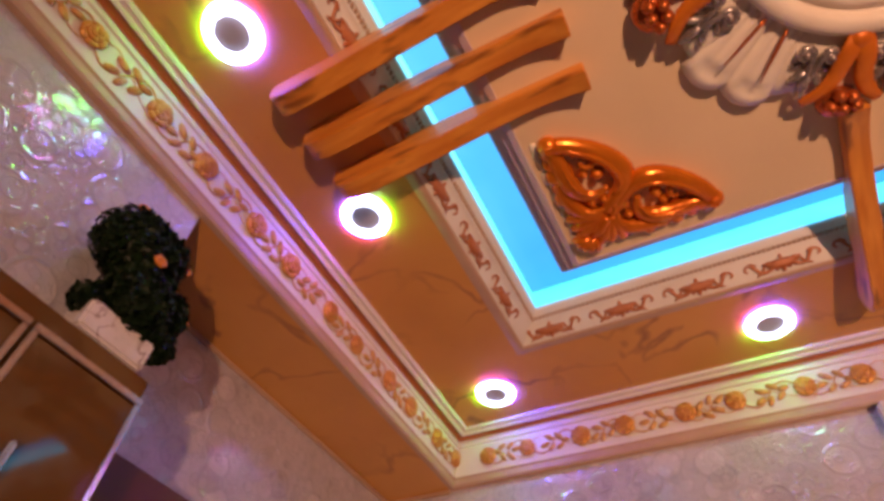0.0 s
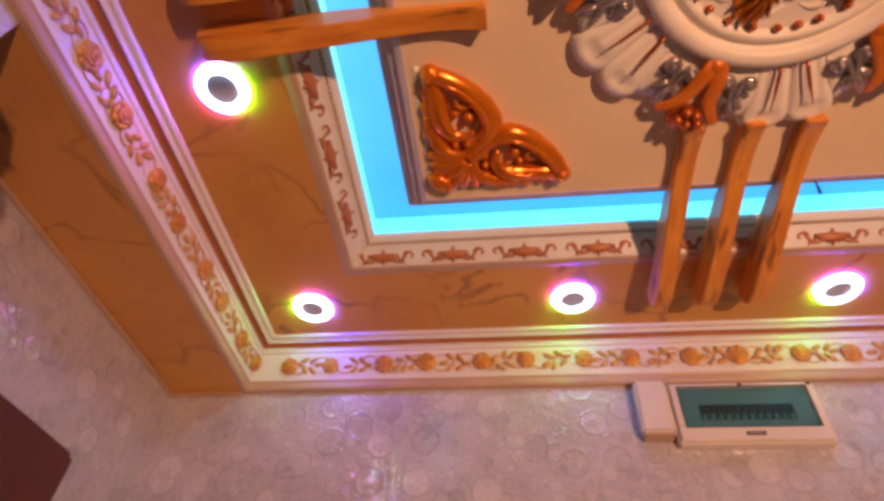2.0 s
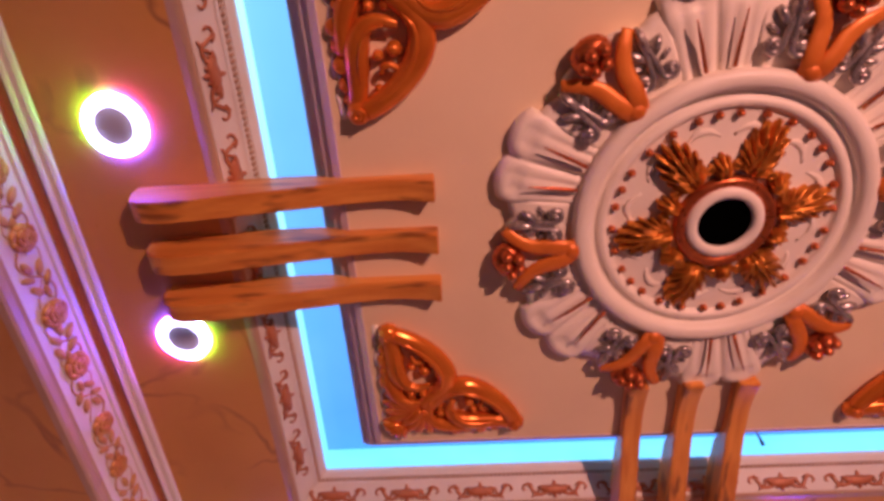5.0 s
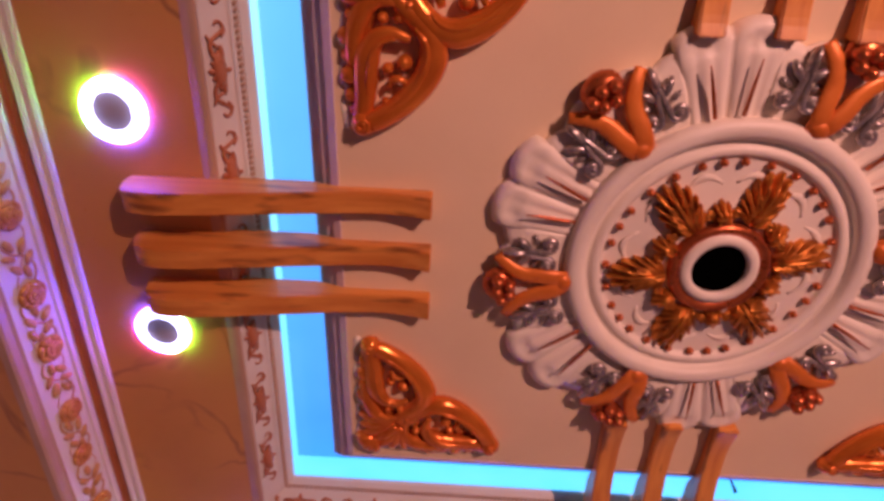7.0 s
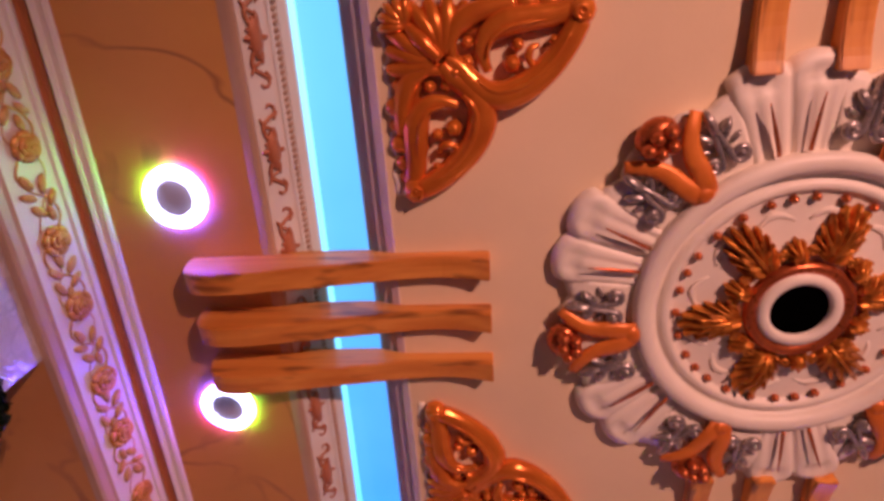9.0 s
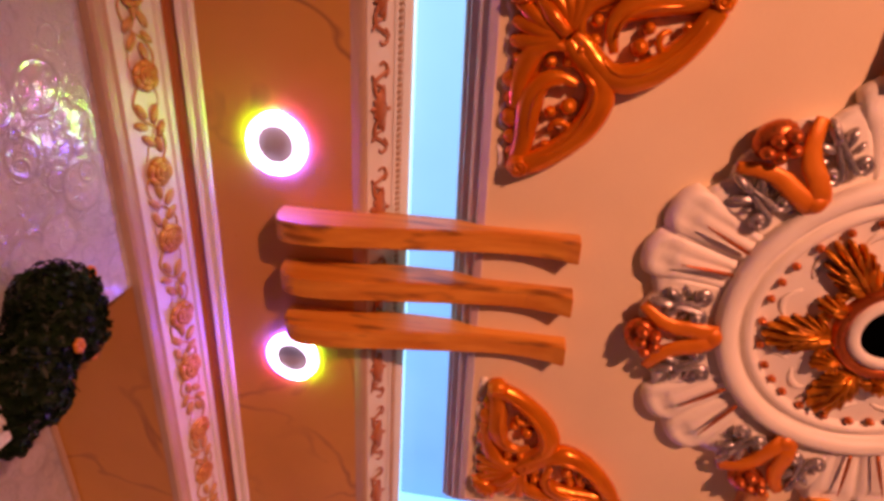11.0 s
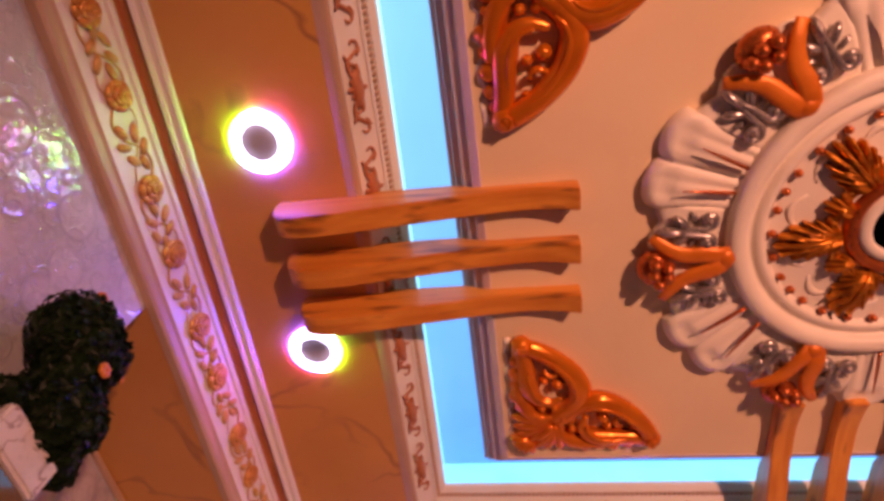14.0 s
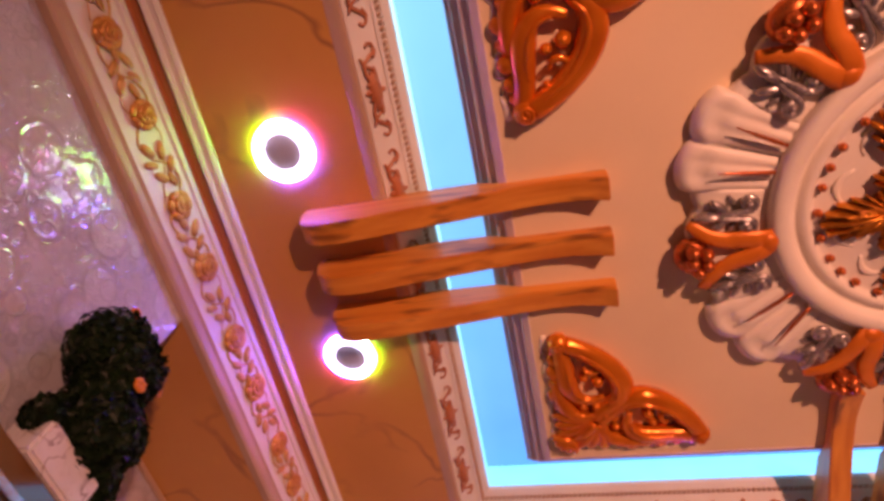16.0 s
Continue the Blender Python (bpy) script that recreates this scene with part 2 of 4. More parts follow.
M_LEAF = mat("bronze_leaf_paint", (0.56, 0.29, 0.09), (0.70, 0.41, 0.15), 40, 0.4, metal=0.3, bump=0.25, fine=120)
M_MOTIF = mat("reddish_brown_paint", (0.40, 0.125, 0.05), (0.54, 0.20, 0.085), 45, 0.45, metal=0.15, bump=0.2)
M_WALL = wallpaper_mat()
M_WOOD = wood_mat()
M_RIM = sector_mat()
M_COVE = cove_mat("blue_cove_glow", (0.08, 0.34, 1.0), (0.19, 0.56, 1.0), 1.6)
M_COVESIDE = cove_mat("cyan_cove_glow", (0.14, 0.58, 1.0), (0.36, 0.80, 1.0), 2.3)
M_LED = glow("white_led_ring", (0.68, 0.62, 1.0), 10.0)
M_DLHUB = mat("grey_satin_hub", (0.36, 0.33, 0.34), (0.42, 0.39, 0.39), 20, 0.35, bump=0.05)
# the darkness inside the medallion's hole, put into the colour
M_BLACK = mat("black_hole_shade", (0.0005, 0.0005, 0.0005), (0.001, 0.001, 0.001), 10, 0.95)
M_BLACK.node_tree.nodes["Principled BSDF"].inputs["Specular IOR Level"].default_value = 0.0
M_LAMINATE = mat("brown_gloss_laminate", (0.12, 0.058, 0.016), (0.16, 0.078, 0.024), 3.0, 0.06, bump=0.0, coat=0.5, stretch=(1, 1, 0.3), rvar=0.04)
M_REDWOOD = mat("red_brown_laminate", (0.075, 0.014, 0.004), (0.11, 0.023, 0.007), 3.0, 0.35, bump=0.03, stretch=(1, 1, 0.3))
M_ALU = mat("polished_aluminium", (0.62, 0.58, 0.58), (0.72, 0.68, 0.68), 30, 0.2, metal=1.0, bump=0.05)
M_PLASTIC = mat("ivory_plastic", (0.70, 0.62, 0.54), (0.76, 0.68, 0.60), 8, 0.32, bump=0.03)
M_DARKPL = mat("black_plastic", (0.010, 0.010, 0.011), (0.02, 0.02, 0.022), 20, 0.35)
M_GREYPL = mat("pale_breaker_plastic", (0.10, 0.27, 0.29), (0.15, 0.34, 0.36), 20, 0.4)
M_POT = mat("white_marbled_ceramic", (0.76, 0.70, 0.66), (0.84, 0.79, 0.75), 20, 0.3, veins=((0.35, 0.25, 0.2), 14, 0.02))
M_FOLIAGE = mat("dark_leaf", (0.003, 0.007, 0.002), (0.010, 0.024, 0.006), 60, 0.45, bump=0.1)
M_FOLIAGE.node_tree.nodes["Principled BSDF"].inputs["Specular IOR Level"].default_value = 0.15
M_FLOWER = mat("orange_petal", (0.60, 0.17, 0.02), (0.70, 0.26, 0.03), 60, 0.5, bump=0.1)
# unseen floor; its pale colour is chosen to bounce fill into the ceiling's shadows
M_FLOOR = mat("pale_bounce_floor", (0.52, 0.46, 0.42), (0.60, 0.54, 0.50), 3, 0.25, bump=0.03)


# ---- mesh helpers ----
def slant(y):
    """How far the left wall stands off the line x = WL, which it leaves by one and a half degrees."""
    return 0.008 - 0.026 * (y - 1.1)


def askew(y):
    """How far the opening's left edge stands off the line x = TX0."""
    return 0.020 * (0.9 - y)


class Geo:
    def __init__(self):
        self.v, self.f = [], []

    def lean(self):
        """Lays what is near the left wall along it."""
        self.v = [(x + slant(y), y, z) if WL - 0.001 <= x < WL + 0.15 else (x, y, z) for x, y, z in self.v]
        return self

    def skew(self):
        """Lays what is near the opening's left edge along it."""
        self.v = [(x + askew(y), y, z) if x < TX0 + 0.12 else (x, y, z) for x, y, z in self.v]
        return self

    def add(self, v, f):
        o = len(self.v)
        self.v += [tuple(p) for p in v]
        self.f += [tuple(i + o for i in q) for q in f]
        return self

    def box(self, x0, x1, y0, y1, z0, z1, b=0.0):
        if b <= 0:
            v = [(x, y, z) for x in (x0, x1) for y in (y0, y1) for z in (z0, z1)]
            return self.add(v, [(0, 1, 3, 2), (4, 6, 7, 5), (0, 4, 5, 1), (2, 3, 7, 6), (0, 2, 6, 4), (1, 5, 7, 3)])
        bm = bmesh.new()
        bmesh.ops.create_cube(bm, size=1)
        for p in bm.verts:
            p.co = Vector(((x0 + x1) / 2 + p.co.x * (x1 - x0), (y0 + y1) / 2 + p.co.y * (y1 - y0), (z0 + z1) / 2 + p.co.z * (z1 - z0)))
        bmesh.ops.bevel(bm, geom=list(bm.edges), offset=b, segments=2, affect="EDGES")
        bm.verts.index_update()
        self.add([p.co[:] for p in bm.verts], [[p.index for p in q.verts] for q in bm.faces])
        bm.free()
        return self

    def tube(self, path, radii, flat=1.0, n=8):
        """A tapered tube along a path; flat squeezes it in z."""
        P = [Vector(p) for p in path]
        v, f = [], []
        for i, p in enumerate(P):
            t = (P[min(i + 1, len(P) - 1)] - P[max(i - 1, 0)]).normalized()
            s = t.cross(Vector((0, 0, 1)))
            s = s.normalized() if s.length > 1e-5 else Vector((1, 0, 0))
            u = s.cross(t)
            r = radii[i] if hasattr(radii, "__len__") else radii
            for k in range(n):
                a = 2 * math.pi * k / n
                v.append(p + s * (r * math.cos(a)) + u * (r * flat * math.sin(a)))
        for i in range(len(P) - 1):
            for k in range(n):
                k2 = (k + 1) % n
                f.append((i * n + k, i * n + k2, (i + 1) * n + k2, (i + 1) * n + k))
        f.append(tuple(range(n)))
        f.append(tuple((len(P) - 1) * n + k for k in reversed(range(n))))
        return self.add(v, f)

    def ball(self, c, r, sz=(1, 1, 1), rot=0.0, nu=10, nv=6):
        v, f = [], []
        ca, sa = math.cos(rot), math.sin(rot)
        for j in range(nv + 1):
            th = math.pi * j / nv
            for i in range(nu):
                ph = 2 * math.pi * i / nu
                x, y, z = r * sz[0] * math.sin(th) * math.cos(ph), r * sz[1] * math.sin(th) * math.sin(ph), r * sz[2] * math.cos(th)
                v.append((c[0] + x * ca - y * sa, c[1] + x * sa + y * ca, c[2] + z))
        for j in range(nv):
            for i in range(nu):
                i2 = (i + 1) % nu
                f.append((j * nu + i, (j + 1) * nu + i, (j + 1) * nu + i2, j * nu + i2))
        return self.add(v, f)

    def lathe(self, prof, n=64):
        v = [(r * math.cos(2 * math.pi * k / n), r * math.sin(2 * math.pi * k / n), z) for r, z in prof for k in range(n)]
        f = [(i * n + k, i * n + (k + 1) % n, (i + 1) * n + (k + 1) % n, (i + 1) * n + k) for i in range(len(prof) - 1) for k in range(n)]
        return self.add(v, f)

    def prism(self, poly, z0, z1):
        n = len(poly)
        v = [(x, y, z0) for x, y in poly] + [(x, y, z1) for x, y in poly]
        f = [tuple(range(n)), tuple(range(2 * n - 1, n - 1, -1))] + [(i, (i + 1) % n, n + (i + 1) % n, n + i) for i in range(n)]
        return self.add(v, f)

    def sweep(self, prof, x0, x1, y0, y1, side=1):
        """A mitred profile (inset, z) round a rectangle; side -1 runs it outwards."""
        n = len(prof)
        v = []
        for d, z in prof:
            d *= side
            v += [(x0 + d, y0 + d, z), (x1 - d, y0 + d, z), (x1 - d, y1 - d, z), (x0 + d, y1 - d, z)]
        f = [(i * 4 + k, i * 4 + (k + 1) % 4, (i + 1) * 4 + (k + 1) % 4, (i + 1) * 4 + k) for i in range(n - 1) for k in range(4)]
        return self.add(v, f)

    def mesh(self, name, material, smooth=False, bevel=0.0):
        bm = bmesh.new()
        vs = [bm.verts.new(p) for p in self.v]
        for q in self.f:
            try:
                bm.faces.new([vs[i] for i in q])
            except ValueError:
                pass
        bmesh.ops.remove_doubles(bm, verts=bm.verts, dist=1e-6)
        bmesh.ops.recalc_face_normals(bm, faces=bm.faces)
        if bevel:
            bmesh.ops.bevel(bm, geom=[e for e in bm.edges if len(e.link_faces) == 2 and e.calc_face_angle(0) > 0.6], offset=bevel, segments=2, affect="EDGES")
        me = bpy.data.meshes.new(name)
        bm.to_mesh(me)
        bm.free()
        if smooth:
            me.polygons.foreach_set("use_smooth", [True] * len(me.polygons))
        me.materials.append(material)
        return me


def spline(pts, n=8):
    """Points along a smooth curve through pts."""
    P = [Vector(p) for p in pts]
    P = [P[0] * 2 - P[1]] + P + [P[-1] * 2 - P[-2]]
    out = []
    for i in range(1, len(P) - 2):
        for k in range(n):
            t = k / n
            a, b, c, d = P[i - 1], P[i], P[i + 1], P[i + 2]
            out.append(0.5 * ((2 * b) + (c - a) * t + (2 * a - 5 * b + 4 * c - d) * t * t + (3 * b - a - 3 * c + d) * t ** 3))
    out.append(P[-2])
    return out


def taper(n, r0, r1, r2):
    """n radii from r0 over r1 in the middle to r2."""
    return [r0 + (r1 - r0) * 2 * t if t < 0.5 else r1 + (r2 - r1) * (2 * t - 1) for t in (i / (n - 1) for i in range(n))]


def curl(cx, cy, z, r, a0, turns, n=22, shrink=0.22):
    """A flat spiral that winds in to (cx, cy)."""
    return [Vector((cx + r * (1 - (1 - shrink) * i / n) * math.cos(a0 + turns * 2 * math.pi * i / n), cy + r * (1 - (1 - shrink) * i / n) * math.sin(a0 + turns * 2 * math.pi * i / n), z)) for i in range(n + 1)]


def part(name, geo, material, parent, label="", smooth=False, bevel=0.0, m=None):
    ob = new(name, geo if isinstance(geo, bpy.types.Mesh) else geo.mesh(name, material, smooth, bevel))
    ob.parent = parent
    if m is not None:
        ob.matrix_basis = m
    return tagged(ob, label)


def thing(name, label, category, at=(0, 0, 0), group="", kind="", rz=0):
    ob = new(name)
    ob.matrix_basis = pose(*at, 0, 0, rz)
    return tagged(ob, label, category, group, kind)


def solid(name, geo, material, label, category, kind="", group="", smooth=False, bevel=0.0, at=(0, 0, 0)):
    ob = new(name, geo.mesh(name, material, smooth, bevel))
    ob.location = at
    return tagged(ob, label, category, group, kind)


# ---- structure ----
# the floor stays out of view and serves as a pale reflector
solid("floor", Geo().box(ALC - 0.12, WR + 0.12, WN - 0.12, WF + 0.12, -0.1, 0), M_FLOOR, "unseen floor, made pale to bounce light up to the ceiling", "floor", "structure")
solid("wall_left", Geo().box(ALC - 0.12, WL, WN - 0.12, ALY, 0, ZS).lean(), M_WALL, "wall with silvery embossed bubble wallpaper", "wall", "structure")
solid("wall_alcove", Geo().box(ALC - 0.12, ALC, ALY, WF + 0.12, 0, ZS), M_WALL, "alcove back wall in silvery bubble wallpaper", "wall", "structure")
solid("wall_far", Geo().box(ALC, WR + 0.12, WF, WF + 0.12, 0, ZS), M_WALL, "end wall with silvery embossed bubble wallpaper", "wall", "structure")
solid("wall_right", Geo().box(WR, WR + 0.12, WN - 0.12, WF, 0, ZS), M_WALL, "side wall with silvery bubble wallpaper", "wall", "structure")
solid("wall_near", Geo().box(WL + slant(WN), WR, WN - 0.12, WN, 0, ZS), M_WALL, "near wall with silvery bubble wallpaper", "wall", "structure")
solid("ceiling_alcove", Geo().box(ALC, WL, ALY, WF, ALZ, ZS).lean(), M_SOFFIT, "beige veined underside of the alcove beam", "ceiling", "structure")
# border soffit: four slabs round the opening
g = Geo()
g.box(ALC - 0.12, TX0 + 0.02, WN - 0.12, WF + 0.12, ZS, ZS + 0.05)
g.box(TX1 - 0.02, WR + 0.12, WN - 0.12, WF + 0.12, ZS, ZS + 0.05)
g.box(TX0 + 0.02, TX1 - 0.02, TY1 - 0.02, WF + 0.12, ZS, ZS + 0.05)
g.box(TX0 + 0.02, TX1 - 0.02, WN - 0.12, TY0 + 0.02, ZS, ZS + 0.05)
solid("ceiling", g.skew(), M_SOFFIT, "lower beige ceiling border with brown marble veins", "ceiling", "structure")
# the cove faces emit by themselves; no LED strip is built to light them
solid("ceiling_cove", Geo().box(TX0 + 0.04, TX1 - 0.04, TY0 + 0.04, TY1 - 0.04, ZB, ZB + 0.004), M_COVE, "top face of the light cove round the centre panel, made to glow blue", "cove light", "structure")
solid("ceiling_slab", Geo().box(ALC - 0.12, WR + 0.12, WN - 0.12, WF + 0.12, ZB + 0.012, ZB + 0.1), M_PANEL, "slab above the false ceiling", "ceiling", "structure")
solid("ceiling_cove_side", Geo().sweep([(0.0845, ZS + 0.0605), (0.080, ZS + 0.064), (0.078, ZB - 0.0005)], TX0, TX1, TY0, TY1).skew(), M_COVESIDE, "side face of the light cove, made to glow blue", "cove light", "structure")
EW, ZE = 0.054, 2.808                     # width and top of the panel's moulded edge
solid("ceiling_panel", Geo().box(PX0 + EW, PX1 - EW, PY0 + EW, PY1 - EW, ZP, ZE).box(PX0 + 0.004, PX1 - 0.004, PY0 + 0.004, PY1 - 0.004, ZE + 0.0005, ZB - 0.001), M_PANEL, "raised cream centre panel of the ceiling", "ceiling", "structure")
edge = [(0.003, ZE + 0.004), (0, ZE), (0.002, ZE - 0.005), (0.009, ZE - 0.007), (0.012, ZE - 0.019), (0.024, ZE - 0.023), (0.027, ZE - 0.036), (0.041, ZE - 0.041), (0.043, ZE - 0.050), (EW + 0.003, ZP - 0.002), (EW + 0.005, ZP + 0.003)]
solid("trim_panel_edge", Geo().sweep(edge, PX0, PX1, PY0, PY1), M_EDGE, "lilac-grey stepped moulding round the centre panel", "moulding", "structure")

# inner trim of the soffit opening
inner = tagged(new("trim_opening"), "white painted trim with brown scroll motifs", "trim", "", "structure")
lip = [(0, ZS - 0.0005), (0.006, ZS - 0.0018), (0.014, ZS - 0.0030), (0.020, ZS - 0.0030), (0.024, ZS - 0.0020), (0.025, ZS + 0.0005)]
part("trim_lip", Geo().sweep(lip, TX0, TX1, TY0, TY1).skew(), M_LIP, inner, "tan outer lip")
prof = [(0.025, ZS + 0.0005), (0.027, ZS - 0.001), (0.030, ZS + 0.0005), (0.063, ZS + 0.033), (0.064, ZS + 0.030), (0.068, ZS + 0.034), (0.068, ZS + 0.040),
        (0.074, ZS + 0.045), (0.076, ZS + 0.043), (0.086, ZS + 0.052), (0.088, ZS + 0.056), (0.088, ZS + 0.060), (0.084, ZS + 0.062)]
part("trim_profile", Geo().sweep(prof, TX0, TX1, TY0, TY1).skew(), M_WHITE, inner)
rope = Geo()
for i in range(136):
    y = TY0 + 0.075 + i * 0.0105
    rope.ball((TX0 + 0.0715 + askew(y), y, ZS + 0.0395), 0.0052, (0.75, 1.3, 0.8), 0.9, 6, 4)
for i in range(158):
    rope.ball((TX0 + 0.075 + i * 0.0105, TY1 - 0.0715, ZS + 0.0395), 0.0052, (0.75, 1.3, 0.8), 0.9, 6, 4)
part("rope_bead", rope, M_LIP, inner, "tan twisted rope beading", True)


def motif_mesh():
    """A palmette with a scrolling tendril on each side, 0.15 long, in relief below z = 0."""
    g = Geo()
    for k in range(9):
        a = math.radians(-90 + (k - 4) * 22)
        l = 0.026 if k % 2 == 0 else 0.020
        g.ball((0.019 * math.cos(a) * 1.25, -0.001 - 0.012 * math.sin(a) - 0.004, -0.001), l * 0.55, (1, 0.34, 0.22), -a, 8, 4)
    g.ball((0, 0.001, -0.0015), 0.0125, (2.3, 0.95, 0.35), 0, 14, 6)
    for k in (-2, -1, 0, 1, 2):
        g.tube([(0.004 * k, -0.008, -0.005), (0.010 * k, 0.010 - 0.0015 * k * k, -0.004)], 0.0013, 1, 5)
    g.ball((0, 0.013, -0.001), 0.006, (0.8, 1.3, 0.4))
    g.ball((0, -0.012, -0.001), 0.006, (0.7, 1.4, 0.4))
    for s in (1, -1):
        p = spline([(s * x, y, -0.0008) for x, y in ((0.014, 0.004), (0.030, 0.012), (0.042, 0.011), (0.050, 0.000), (0.057, -0.010), (0.066, -0.010), (0.070, -0.002), (0.065, 0.003))], 5)
        g.tube(p, taper(len(p), 0.0040, 0.0034, 0.0020), 0.5, 6)
        for x, y, r in ((0.045, 0.014, 0.5), (0.053, -0.011, -0.6), (0.036, 0.004, 1.1)):
            g.ball((s * x, y, -0.0008), 0.007, (1.25, 0.42, 0.3), s * r, 7, 4)
    return g.mesh("scroll_motif", M_MOTIF, True)


MOTIF = motif_mesh()
SLOPE = math.degrees(math.atan2(0.037, 0.033))
for i in range(9):
    part("scroll_motif", MOTIF, None, inner, m=pose(-0.257 + 0.181 * i, TY1 - 0.0465, ZS + 0.0135) @ pose(0, 0, 0, -SLOPE, 0, 0) @ Matrix.Diagonal((1.1, 1.0, 1, 1)))
for i in range(8):
    part("scroll_motif", MOTIF, None, inner, m=pose(TX0 + 0.0465 + askew(1.114 - 0.175 * i), 1.114 - 0.175 * i, ZS + 0.0135, rz=91.2) @ pose(0, 0, 0, -SLOPE, 0, 0) @ Matrix.Diagonal((1.06, 1.0, 1, 1)))

# crown moulding with roses
crown = tagged(new("trim_crown"), "white crown moulding with bronze roses and vine", "moulding", "", "structure")
BAND = [(0.020, 2.640), (0.026, 2.665), (0.033, 2.700), (0.037, 2.722)]
part("crown_profile", Geo().sweep(BAND + [(0.043, 2.724), (0.045, 2.733), (0.039, 2.737), (0.037, 2.748)], WL, WR, WN, WF).lean(), M_WHITE, crown)
part("crown_lip", Geo().sweep([(0.0005, 2.613), (0.015, 2.613), (0.019, 2.618), (0.019, 2.634), (0.023, 2.6395), (0.020, 2.6405)], WL, WR, WN, WF).lean(), M_LIP, crown, "tan lower lip")
part("crown_groove", Geo().sweep([(0.036, 2.748), (0.038, ZS - 0.003), (0.058, ZS - 0.003), (0.060, ZS - 0.001)], WL, WR, WN, WF).lean(), M_BROWNGAP, crown, "dark brown recessed groove")
part("crown_bead", Geo().sweep([(0.058, ZS - 0.001), (0.058, ZS - 0.012), (0.062, ZS - 0.015), (0.067, ZS - 0.012), (0.069, ZS - 0.008), (0.076, ZS - 0.007), (0.079, ZS - 0.009), (0.084, ZS - 0.006), (0.086, ZS - 0.0005)], WL, WR, WN, WF).lean(), M_WHITE, crown)
for x0, x1, y0, y1 in ((ALC, ALC + 0.012, ALY, WF), (ALC + 0.012, WL + slant(WF), WF - 0.012, WF)):
    solid("trim_alcove", Geo().box(x0, x1, y0, y1, ALZ - 0.011, ALZ - 0.0005, 0.002), M_LIP, "thin tan bead along the alcove ceiling", "trim", "structure")
TILTB = math.degrees(math.atan2(0.017, 0.08))


def rose_mesh():
    g = Geo()
    g.ball((0, 0, 0.002), 0.021, (1, 1, 0.45), 0, 14, 6)
    for ring, (r, pr, h, n) in enumerate(((0.0165, 0.0105, 0.005, 6), (0.0095, 0.0085, 0.0095, 5))):
        for k in range(n):
            a = 2 * math.pi * k / n + ring * 0.5
            g.ball((r * math.cos(a), r * math.sin(a), h), pr, (0.62, 1.1, 0.55), a, 8, 5)
    g.tube(curl(0, 0, 0.0135, 0.0075, 0.3, 1.6, 20), 0.0022, 1.0, 6)
    return g.mesh("rose", M_ROSE, True)


def sprig_mesh():
    g = Geo()
    for k, (x, y, a, l) in enumerate(((-0.016, 0.010, 0.6, 0.016), (-0.010, -0.012, -0.7, 0.016), (0.004, 0.013, 0.9, 0.015), (0.010, -0.010, -0.5, 0.017), (0.020, 0.006, 0.35, 0.016), (-0.026, -0.002, 0.0, 0.015))):
        g.ball((x * 1.35, y * 1.35, 0.002), l * 1.0, (1, 0.48, 0.24), a, 8, 4)
        g.tube([(x * 1.3 - l * 0.6 * math.cos(a), y * 1.35 - l * 0.6 * math.sin(a), 0.0052), (x * 1.3 + l * 0.6 * math.cos(a), y * 1.35 + l * 0.6 * math.sin(a), 0.0052)], 0.0010, 1, 5)
    return g.mesh("leaf_sprig", M_LEAF, True)


def vine_mesh(L):
    g = Geo()
    p = spline([(x, y, 0.0015) for x, y in ((-L * 0.5, -0.014), (-L * 0.30, -0.026), (-L * 0.08, -0.016), (L * 0.08, 0.012), (L * 0.28, 0.026), (L * 0.5, 0.014))], 5)
    g.tube(p, 0.0021, 0.7, 6)
    p = spline([(x, y, 0.0015) for x, y in ((-L * 0.46, 0.018), (-L * 0.28, 0.010), (-L * 0.10, -0.004), (L * 0.12, -0.016), (L * 0.32, -0.024), (L * 0.48, -0.016))], 5)
    g.tube(p, 0.0011, 0.7, 6)
    return g.mesh("vine", M_LEAF, True)


ROSE, SPRIG, VINE = rose_mesh(), sprig_mesh(), vine_mesh(0.125)
ZR = 2.684


def on_band(along, side):
    """The pose on the crown's face: x along the wall, z out of the face."""
    d = 0.0300
    if side == "far":
        return pose(along, WF - d, ZR, 90 + TILTB, 0, 0)
    return pose(WL + d + slant(along), along, ZR) @ pose(0, 0, 0, 0, 0, 91.5) @ pose(0, 0, 0, 90 + TILTB, 0, 0)


rng = random.Random(4)
far_roses = sorted([-0.592 + 0.2835 * k for k in range(9)] + [-0.468 + 0.2835 * k for k in range(8)])
left_roses = sorted([0.070 + 0.280 * k for k in range(-1, 6)] + [0.194 + 0.279 * k for k in range(-1, 6)])
for side, rs in (("far", far_roses), ("left", left_roses)):
    for i, a in enumerate(rs):
        part("rose", ROSE, None, crown, m=on_band(a, side) @ pose(0, rng.uniform(-0.003, 0.003), 0.001, 0, 0, rng.uniform(0, 360)) @ Matrix.Diagonal((k := rng.uniform(1.08, 1.26), k, 0.85 * k, 1)))
        if i + 1 < len(rs):
            part("leaf_sprig", SPRIG, None, crown, m=on_band((a + rs[i + 1]) / 2, side) @ pose(0, 0, 0.001, 0, 0, rng.choice((0, 180)) + rng.uniform(-15, 15)) @ Matrix.Diagonal((rng.uniform(0.92, 1.04), rng.uniform(0.92, 1.06), 1, 1)))
            part("vine", VINE, None, crown, m=on_band((a + rs[i + 1]) / 2, side) @ pose(0, 0, 0, 0, 0, 180 * (i % 2)))


